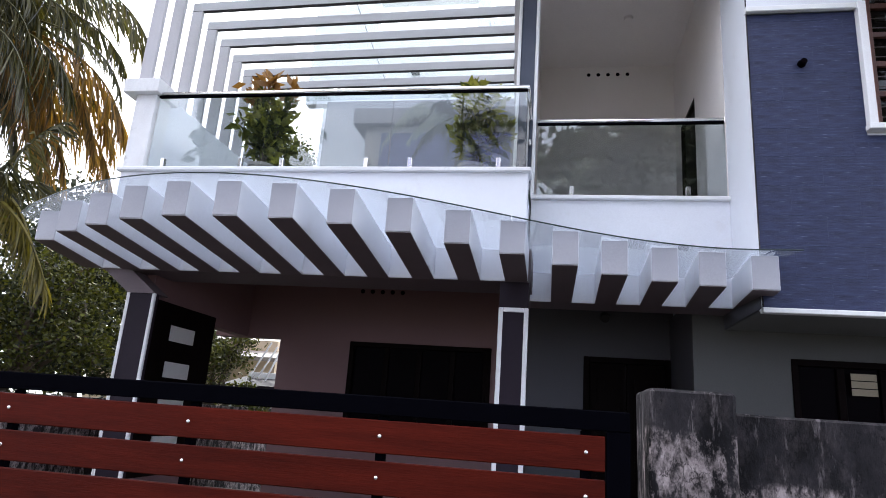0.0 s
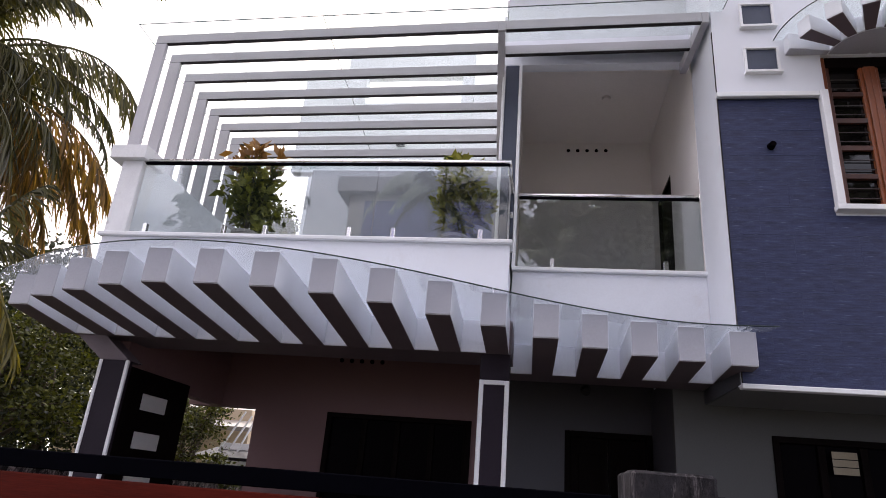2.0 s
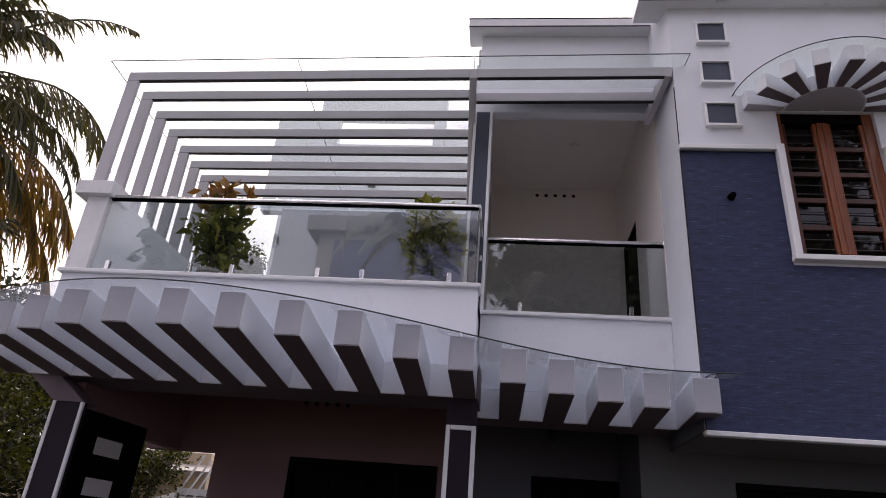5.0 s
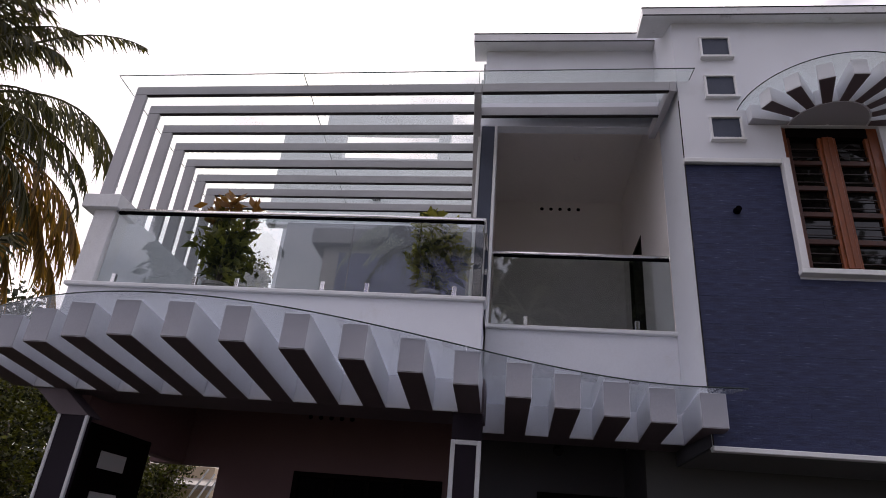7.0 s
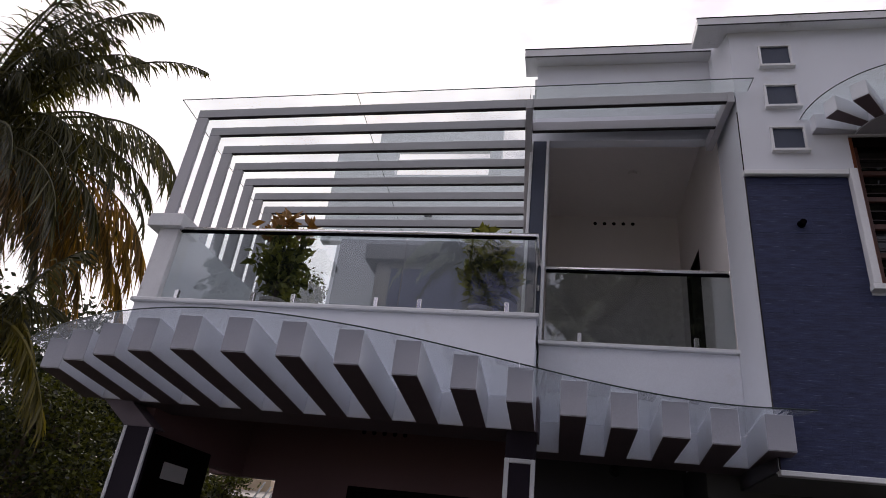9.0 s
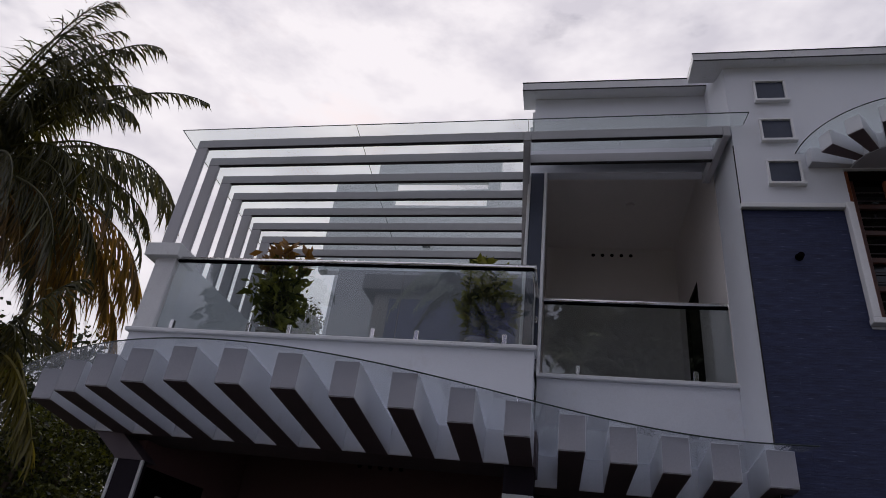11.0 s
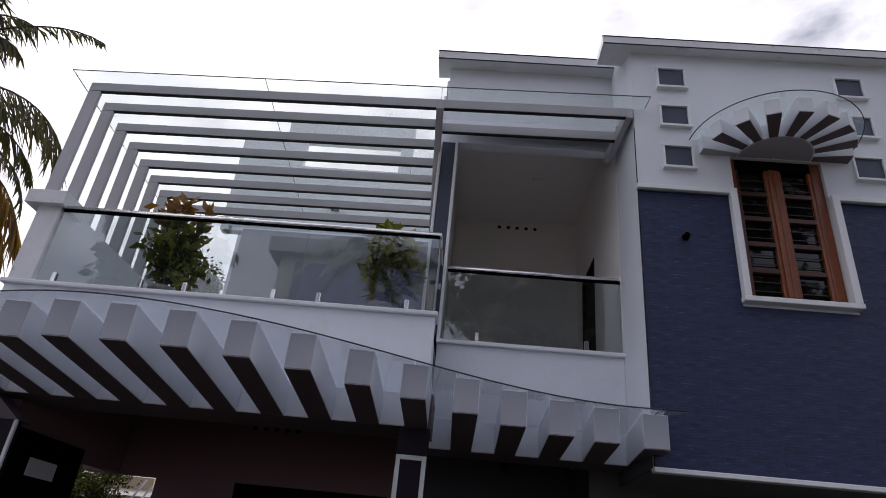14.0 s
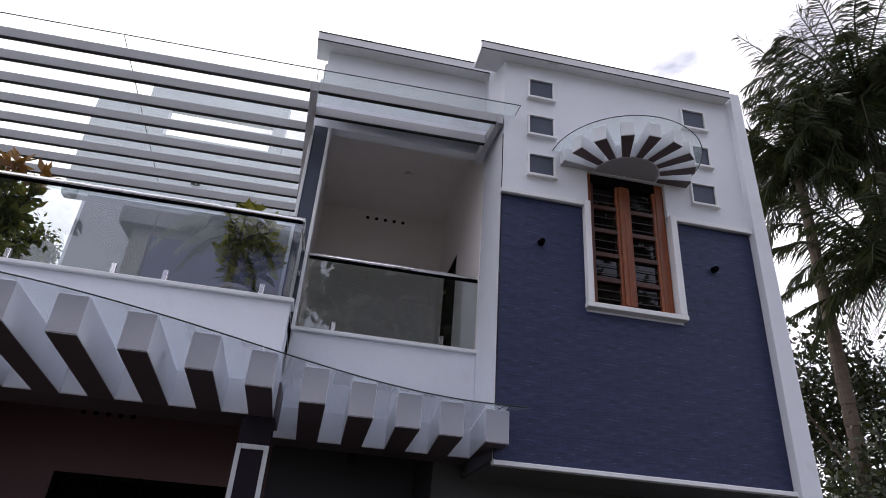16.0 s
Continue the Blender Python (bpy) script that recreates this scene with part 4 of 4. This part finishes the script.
bmesh.ops.subdivide_edges(bm, edges=[e for e in bm.edges if e.calc_length() > 1], cuts=40, use_grid_fill=True)
for v in bm.verts:
    v.co.z += 0.006 * noise.noise(v.co * 5)
structure("wall_boundary", bm, MOULDY, label="boundary wall of concrete with black mould stains")
# Added wall; blocks the bright neighbour house behind the gate gaps.
structure("wall_side_blocker", block(-5.3, -5.1, GY + 0.3, 14.0, -0.1, 1.72), CONCRETE, label="added side wall of mouldy concrete, hiding the bright view behind the gate")
structure("wall_boundary_left", block(-14.0, -3.5, GY + 0.03, GY + 0.22, -0.1, 1.6), CONCRETE, label="low stained boundary wall")

# ---- plants ----
rng = random.Random(7)


def draped_frond(root, bend, tip, leaflet, mat, seed, pairs=64, hang=0.8, width=0.036, ragged=0.45):
    """One frond between three places: a tapering rib with two rows of narrow leaflets that hang from it."""
    r = random.Random(seed)
    bm = bmesh.new()
    root, bend, tip = Vector(root), Vector(bend), Vector(tip)

    def at(u):
        return root * (1 - u) ** 2 + bend * 2 * u * (1 - u) + tip * u * u

    n = 14
    for i in range(n):
        w = 0.034 * (1 - i / n) + 0.006
        add_tube(bm, at(i / n), at((i + 1) / n), w, w * 0.93, 5)
    for i in range(pairs):
        u = 0.12 + 0.88 * (i + r.random() * 0.7) / pairs
        p, tang = at(u), (at(min(u + 0.02, 1.02)) - at(u - 0.02)).normalized()
        side = tang.cross(Vector((0, 0, 1))).normalized()
        size = leaflet * (0.45 + 0.6 * math.sin(math.pi * min(1, u * 0.9 + 0.08))) * (1 - ragged * r.random())
        for s in (-1, 1):
            if r.random() < 0.12:
                continue
            loose = Vector((r.gauss(0, 0.14), r.gauss(0, 0.14), r.gauss(0, 0.08)))
            out = (tang * (0.30 + 0.55 * u * u + 0.25 * r.random()) + side * s * (1.1 - hang) * r.uniform(0.6, 1.5) + Vector((0, 0, -hang * r.uniform(0.55, 1.1))) + loose).normalized()
            low = (out + loose + Vector((0, 0, -0.35 - 0.6 * r.random()))).normalized()
            mid = p + out * size * 0.5
            end = mid + low * size * 0.5
            w = out.cross(side * s + tang * r.uniform(-0.6, 0.6)).normalized() * width * r.uniform(0.35, 0.6)
            a, b, c, d, e = (bm.verts.new(v) for v in (p + w * 0.5, p - w * 0.5, mid - w, mid + w, end))
            bm.faces.new((a, b, c, d))
            bm.faces.new((d, c, e))
    return bm


def coconut_palm(at, height, lean, label, seed, reach, young, old, mat, leaflet, hang, aimed=(), pairs=64, thick=0):
    """A leaning ringed trunk with a crown: fronds to all sides from upright to drooping, and those that reach a given place."""
    r = random.Random(seed)
    ob = thing("coconut_palm", at, label, "palm tree", "coconut palms")
    base = Vector(at)
    bm = bmesh.new()
    n = 26
    pts = [base + Vector((lean[0] * (i / n) ** 1.6, lean[1] * (i / n) ** 1.6, height * i / n)) for i in range(n + 1)]
    for i in range(n):
        add_tube(bm, pts[i], pts[i + 1] + Vector((0, 0, 0.02)), (0.17 - 0.06 * i / n) * 1.05, 0.160 - 0.06 * (i + 1) / n, 12)
    part("trunk", bm, TRUNK, ob)
    top = pts[-1]
    count = young + old
    for k in range(count):
        turn = k * 2.399 + r.random() * 0.5
        age = k / max(1, count - 1)
        flat = reach * r.uniform(0.75, 1.05) * (0.55 + 0.45 * math.sin(math.pi * min(0.9, age + 0.15)))
        rise = reach * (0.95 - 1.75 * age) * r.uniform(0.8, 1.1)
        away = Vector((math.cos(turn), math.sin(turn), 0))
        tip = top + away * flat + Vector((0, 0, rise))
        bend = top + away * flat * 0.55 + Vector((0, 0, rise * 0.5 + reach * (0.30 + 0.25 * r.random())))
        part("frond", draped_frond(top, bend, tip, leaflet * r.uniform(0.85, 1.1), mat, seed * 100 + k, pairs, hang), mat, ob)
    for k, (bend, tip, size, m, row, droop) in enumerate(aimed):
        part("frond", draped_frond(top, bend, tip, size, m, seed * 100 + 60 + k, row, droop), m, ob)
        for j in range(thick if size > 0.6 else 0):
            off = Vector((-r.uniform(0.05, 0.5), r.uniform(-0.5, 0.6), r.uniform(-0.25, 0.2)))
            part("frond", draped_frond(top, Vector(bend) + off, Vector(tip) + off * 1.4, size * r.uniform(0.8, 1.05), m, seed * 1000 + 60 + 7 * k + j, row, droop), m, ob)
    return ob


# beside the balcony: arching fronds, the lower ones dry
coconut_palm((-11.2, 8.3, 0.0), 8.2, (0.3, -0.1), "tall coconut palm with green and dry orange fronds", 3, 2.6, 5, 5, PALM, 0.8, 0.8, (
    ((-7.5, 7.8, 10.50), (-5.68, 7.8, 9.42), 0.58, PALM, 64, 0.8),
    ((-6.9, 7.8, 9.35), (-5.56, 7.8, 7.15), 1.15, PALM, 62, 0.85),
    ((-7.3, 8.2, 8.80), (-6.3, 8.3, 7.00), 1.1, PALM, 56, 0.85),
    ((-6.4, 7.8, 7.95), (-5.78, 7.8, 6.10), 0.65, PALM, 42, 0.85),
    ((-6.5, 7.8, 7.65), (-5.66, 7.8, 5.65), 1.6, PALMDRY, 90, 0.94),
    ((-6.9, 8.2, 7.35), (-6.10, 8.2, 5.60), 1.5, PALMDRY, 76, 0.94),
    ((-7.2, 7.5, 7.70), (-6.4, 7.5, 6.10), 1.45, PALM, 70, 0.94),
    ((-7.7, 7.9, 7.50), (-6.9, 7.9, 5.80), 1.5, PALMDRY, 70, 0.94),
    ((-8.0, 7.8, 10.20), (-7.05, 7.8, 9.10), 0.9, PALM, 56, 0.85),
    ((-8.3, 8.2, 9.60), (-7.3, 8.2, 8.30), 1.1, PALM, 56, 0.85),
    ((-8.2, 7.6, 8.70), (-7.3, 7.5, 6.90), 1.2, PALM, 56, 0.9),
    ((-7.9, 7.7, 8.20), (-7.15, 7.7, 5.40), 1.5, PALMDRY, 80, 0.94),
    ((-8.2, 8.0, 7.90), (-7.50, 8.0, 4.90), 1.5, PALM, 76, 0.94),
    ((-7.4, 8.1, 7.00), (-6.75, 8.1, 5.00), 1.3, PALMDRY, 72, 0.94),
    ((-8.4, 7.7, 9.30), (-7.50, 7.7, 7.50), 1.3, PALM, 64, 0.92),
    ((-8.5, 8.1, 8.60), (-7.40, 8.1, 6.30), 1.4, PALMDRY, 70, 0.92),
    ((-8.6, 7.8, 11.8), (-7.15, 7.8, 10.9), 1.0, PALM, 64, 0.88),
    ((-8.8, 8.1, 11.0), (-7.30, 8.1, 10.0), 1.1, PALM, 64, 0.88),
    ((-8.6, 7.8, 7.90), (-7.8, 7.8, 5.90), 1.3, PALM, 56, 0.92),
    ((-10.2, 7.8, 11.4), (-8.30, 7.8, 11.5), 1.1, PALM, 60, 0.85),
    ((-9.7, 8.1, 10.9), (-8.20, 8.1, 10.7), 1.1, PALM, 60, 0.85),
    ((-9.9, 7.7, 11.9), (-8.70, 7.7, 12.3), 1.1, PALM, 60, 0.85),
    ((-9.8, 7.8, 10.7), (-8.50, 7.8, 10.0), 1.2, PALM, 60, 0.85),
    ((-9.3, 8.0, 10.5), (-7.90, 8.0, 10.1), 1.0, PALM, 60, 0.85),
    ((-10.0, 7.6, 10.2), (-9.00, 7.5, 9.0), 1.2, PALM, 60, 0.88),
    ((-9.8, 8.3, 11.6), (-8.90, 8.3, 11.2), 1.2, PALM, 60, 0.85)), 56, 1)
coconut_palm((-6.9, 7.1, 0.0), 4.3, (-0.2, 0.0), "low yellow-green coconut palm over the boundary wall", 17, 1.2, 5, 5, PALM, 0.6, 0.8, (
    ((-6.2, 6.9, 4.55), (-5.75, 6.9, 3.1), 0.9, PALMYELLOW, 60, 0.95),
    ((-6.0, 6.7, 4.20), (-5.30, 6.7, 2.9), 0.85, PALMYELLOW, 56, 0.95),
    ((-6.5, 6.6, 4.30), (-6.1, 6.6, 2.7), 0.85, PALM, 56, 0.95)), 44)
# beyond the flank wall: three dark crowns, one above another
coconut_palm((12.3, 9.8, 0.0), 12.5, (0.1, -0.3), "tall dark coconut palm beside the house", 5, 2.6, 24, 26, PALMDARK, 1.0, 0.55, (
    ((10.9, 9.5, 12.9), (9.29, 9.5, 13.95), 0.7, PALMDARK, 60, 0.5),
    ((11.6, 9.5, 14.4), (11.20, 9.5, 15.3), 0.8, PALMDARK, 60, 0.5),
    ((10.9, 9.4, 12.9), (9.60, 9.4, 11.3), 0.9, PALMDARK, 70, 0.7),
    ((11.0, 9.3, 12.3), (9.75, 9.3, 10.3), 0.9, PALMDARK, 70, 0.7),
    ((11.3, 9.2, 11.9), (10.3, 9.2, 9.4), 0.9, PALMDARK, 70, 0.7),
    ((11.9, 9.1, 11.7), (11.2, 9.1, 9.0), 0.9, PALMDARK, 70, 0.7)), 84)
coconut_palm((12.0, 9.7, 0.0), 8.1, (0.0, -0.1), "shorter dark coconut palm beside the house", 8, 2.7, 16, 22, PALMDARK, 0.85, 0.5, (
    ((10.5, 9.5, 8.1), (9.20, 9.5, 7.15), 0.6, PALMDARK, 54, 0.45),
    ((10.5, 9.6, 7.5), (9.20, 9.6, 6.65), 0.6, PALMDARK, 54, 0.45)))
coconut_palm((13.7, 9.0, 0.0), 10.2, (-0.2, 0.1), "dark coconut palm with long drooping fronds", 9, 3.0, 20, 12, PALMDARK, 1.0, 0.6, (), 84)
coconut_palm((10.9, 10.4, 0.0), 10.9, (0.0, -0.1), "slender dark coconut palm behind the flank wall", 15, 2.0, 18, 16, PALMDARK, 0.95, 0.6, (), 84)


def leafy_tree(at, height, radius, label, leaves, seed, mat=None, leaf=0.10, name="tree"):
    r = random.Random(seed)
    ob = thing(name, at, label, "tree", "trees beside the house")
    base = Vector(at)
    bm = bmesh.new()
    fork = base + Vector((0, 0, height * 0.45))
    add_tube(bm, base, fork, 0.16, 0.11, 9)
    limbs = []
    for k in range(9):
        a = k * 2.4 + r.random()
        tip = base + Vector((math.cos(a) * radius * r.uniform(0.35, 0.8), math.sin(a) * radius * r.uniform(0.35, 0.8), height * r.uniform(0.55, 0.98)))
        add_tube(bm, fork, tip, 0.06, 0.018, 6)
        limbs.append(tip)
        for _ in range(3):
            twig = tip + Vector((r.uniform(-1, 1), r.uniform(-1, 1), r.uniform(-0.9, 0.7))) * radius * 0.45
            add_tube(bm, tip, twig, 0.018, 0.006, 4)
            limbs.append(twig)
    part("trunk", bm, TRUNK, ob)
    verts, faces = [], []
    for _ in range(leaves):
        c = r.choice(limbs) + Vector((r.gauss(0, 1), r.gauss(0, 1), r.gauss(0, 0.8))) * radius * 0.15
        d = Vector((r.gauss(0, 1), r.gauss(0, 1), r.gauss(-0.3, 0.7))).normalized()
        s = d.cross(Vector((r.gauss(0, 1), r.gauss(0, 1), r.gauss(0, 1)))).normalized()
        L = leaf * r.uniform(0.6, 1.3)
        n = len(verts)
        verts += [c, c + d * L * 0.5 + s * L * 0.28, c + d * L, c + d * L * 0.5 - s * L * 0.28]
        faces.append((n, n + 1, n + 2, n + 3))
    me = bpy.data.meshes.new("crown")
    me.from_pydata([tuple(v) for v in verts], [], faces)
    me.materials.append(mat or LEAF)
    crown = new("crown", me)
    crown.parent = ob
    crown.matrix_parent_inverse = Matrix.Translation(-ob.location)
    return ob


leafy_tree((-6.9, 8.0, 0.0), 3.85, 1.5, "dense dark-green tree beside the porch", 14000, 21, leaf=0.075)
leafy_tree((-8.6, 7.0, 0.0), 4.3, 1.8, "dense dark-green tree behind the boundary wall", 14000, 22, leaf=0.075)
leafy_tree((-8.6, 11.5, 0.0), 5.0, 2.3, "dark leafy tree behind the house", 24000, 23, LEAFDARK, leaf=0.13)
leafy_tree((-12.5, 10.5, 0.0), 5.4, 2.5, "large dark leafy tree in the distance", 24000, 24, LEAFDARK, leaf=0.14)
leafy_tree((12.6, 11.4, 0.0), 6.9, 2.8, "dark leafy tree beside the flank wall", 20000, 26, LEAFDARK, leaf=0.15)
leafy_tree((-5.3, 14.2, 0.0), 8.2, 1.5, "slim green tree behind the terrace", 9000, 28, leaf=0.13)
leafy_tree((-5.75, 11.8, 0.0), 3.3, 0.9, "small green tree seen through the open porch", 6000, 27, leaf=0.08)


def potted_plant(at, height, spread, leaves, seed, label, tip_mat=None):
    r = random.Random(seed)
    ob = thing("potted_plant", at, label, "plant", "potted plants on the balcony")
    base = Vector(at)
    bm = bmesh.new()
    bmesh.ops.create_cone(bm, cap_ends=True, segments=20, radius1=0.10, radius2=0.15, depth=0.24, matrix=Matrix.Translation(base + Vector((0, 0, 0.12))))
    add_tube(bm, base + Vector((0, 0, 0.22)), base + Vector((0, 0, 0.26)), 0.165, 0.165, 20)
    part("pot", bm, POT, ob)
    bm = bmesh.new()
    limbs = []
    for k in range(11):
        a = k * 2.4
        tip = base + Vector((math.cos(a) * spread * r.uniform(0.2, 1), math.sin(a) * spread * r.uniform(0.2, 0.6), height * r.uniform(0.45, 1.0)))
        add_tube(bm, base + Vector((0, 0, 0.22)), tip, 0.011, 0.004, 5)
        limbs += [(base + Vector((0, 0, 0.25))).lerp(tip, u) for u in (0.3, 0.45, 0.6, 0.75, 0.88, 1.0)]
    part("stems", bm, TRUNK, ob)
    groups = {0: ([], []), 1: ([], [])}
    top = base.z + height * 0.74
    for _ in range(leaves):
        c = r.choice(limbs) + Vector((r.gauss(0, 1), r.gauss(0, 1), r.gauss(0, 1))) * 0.045
        verts, faces = groups[1 if tip_mat and c.z > top else 0]
        d = Vector((r.gauss(0, 1), r.gauss(0, 1), r.gauss(0.2, 0.7))).normalized()
        s = d.cross(Vector((r.gauss(0, 1), r.gauss(0, 1), r.gauss(0, 1)))).normalized()
        L = r.uniform(0.09, 0.235)
        n = len(verts)
        verts += [c, c + d * L * 0.5 + s * L * 0.22, c + d * L, c + d * L * 0.5 - s * L * 0.22]
        faces.append((n, n + 1, n + 2, n + 3))
    for key, (verts, faces) in groups.items():
        if faces:
            me = bpy.data.meshes.new("foliage")
            me.from_pydata([tuple(v) for v in verts], [], faces)
            me.materials.append(tip_mat if key else LEAFPOT)
            f = new("foliage", me)
            f.parent = ob
            f.matrix_parent_inverse = Matrix.Translation(-ob.location)


potted_plant((-2.72, 6.62, 4.3), 1.52, 0.36, 850, 41, "bushy potted shrub with bronze new leaves on the balcony", LEAFRED)
potted_plant((-0.16, 6.62, 4.3), 1.44, 0.38, 950, 42, "bushy green potted shrub on the balcony")

# ---- neighbouring houses ----
nb = thing("neighbour_house", (-8.5, 17.0, 0.0), "cream neighbouring house with a faded tin roof", "house")
part("wall", block(-11.5, -6.2, 15.5, 19, 0, 3.4), CREAM, nb)
bm = bmesh.new()
add_box(bm, -12, -5.8, 14.6, 19.5, 3.4, 3.5)
bmesh.ops.transform(bm, matrix=Matrix.Translation((0, 17, 3.4)) @ Matrix.Rotation(radians(14), 4, "X") @ Matrix.Translation((0, -17, -3.4)), verts=bm.verts)
part("roof", bm, ROOFRED, nb)

for k, (a, b) in enumerate((((-6.15, 13.2, 1.2), (-5.2, 13.3, 3.05)), ((-6.25, 13.1, 1.3), (-5.33, 13.25, 3.13)), ((-5.95, 13.0, 0.6), (-5.1, 13.2, 2.9)))):
    pole = thing("timber_pole", a, "pale weathered pole leaning against the lean-to", "pole", "poles behind the house")
    part("shaft", tube(a, b, 0.026, 0.02, n=8), TRIM, pole)
shed = thing("lean_to", (-5.4, 13.7, 0.0), "small white lean-to with a dark roof behind the house", "shed")
part("wall", block(-5.85, -4.4, 13.4, 14.4, 0.0, 2.48), TRIM, shed)
bm = bmesh.new()
add_box(bm, -6.0, -4.3, 12.5, 13.6, -0.03, 0.03)
bmesh.ops.transform(bm, matrix=Matrix.Translation((0, 13.6, 2.36)) @ Matrix.Rotation(radians(12), 4, "X") @ Matrix.Translation((0, -13.6, 0)), verts=bm.verts)
part("roof", bm, COLPAINT, shed, "dark sheet roof")

op = thing("opposite_house", (-5.0, -13.0, 0.0), "tall grey-white house across the lane with blue cladding", "house")
part("wall", block(-7.5, -0.4, -16, -12, 0, 13.8), OPPOSITE, op)
part("roof", block(-8.0, 0.0, -16.4, -11.6, 13.8, 14.5), ENDGREY, op)
part("cladding", block(-6.8, -1.2, -12.0, -11.95, 9.0, 13.5), LANEBLUE, op, "blue cladding")
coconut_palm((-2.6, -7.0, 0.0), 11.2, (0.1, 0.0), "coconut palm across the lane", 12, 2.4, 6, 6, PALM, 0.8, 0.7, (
    ((-3.9, -7.0, 13.6), (-5.17, -7.0, 10.7), 1.1, PALM_SKYLIT, 56, 0.92),
    ((-3.4, -7.2, 12.6), (-4.3, -7.2, 11.0), 1.0, PALM_SKYLIT, 50, 0.92)))
coconut_palm((1.2, -7.0, 0.0), 9.7, (0.1, 0.0), "slim coconut palm across the lane, leaves paled to look skylit", 19, 2.1, 9, 0, PALM_SKYLIT, 0.55, 0.25, (), 40)
# Unseen tree, placed to keep bright sky out of the railing's reflection.
leafy_tree((-10.4, -8.5, 0.0), 16.0, 2.1, "tall dark tree added out of view to darken the glass reflection", 22000, 63, LEAFDARK, leaf=0.5)
leafy_tree((4.6, -9.0, 0.0), 16.0, 3.6, "tall dark tree across the lane", 24000, 61, LEAFDARK, leaf=0.5)
leafy_tree((8.4, -8.6, 0.0), 15.0, 3.6, "broad dark tree across the lane", 24000, 62, LEAFDARK, leaf=0.5)

# ---- blue cladding, tile by tile ----
blue = bpy.data.objects["wall_blue_block"]
TILE_W, TILE_H = 0.6, 0.3
tile_cache = {}


def tile_object(x0, x1, z0, z1):
    key = (round(x1 - x0, 3), round(z1 - z0, 3))
    if key not in tile_cache:
        me = bpy.data.meshes.new("tile")
        bm = block(0, key[0], -0.016, 0.0, 0, key[1], bevel=0.001)
        bm.to_mesh(me)
        bm.free()
        me.materials.append(BLUETILE)
        tile_cache[key] = me
    ob = new("tile", tile_cache[key])
    ob.parent = blue
    ob.location = (x0, YC + 0.03 - 0.0012 * rng.random(), z0)


z0 = 2.957
row = 0
while z0 < 6.04:
    z1 = min(z0 + TILE_H, 6.048)
    x0 = 2.702 - (0.3 if row % 2 else 0.0)
    while x0 < 5.98:
        a, b = max(x0, 2.702), min(x0 + TILE_W, 5.978)
        pieces = [(a, b, z1)]
        if z1 > 4.70:
            pieces = [(a, min(b, 3.724), z1), (max(a, 4.936), b, z1)]
            if z0 < 4.66:
                pieces.append((max(a, 3.724), min(b, 4.936), 4.68))
        for p, q, top in pieces:
            if q - p > 0.02:
                tile_object(p, q - 0.0004, z0, top - 0.0014)
        x0 += TILE_W
    z0 += TILE_H
    row += 1
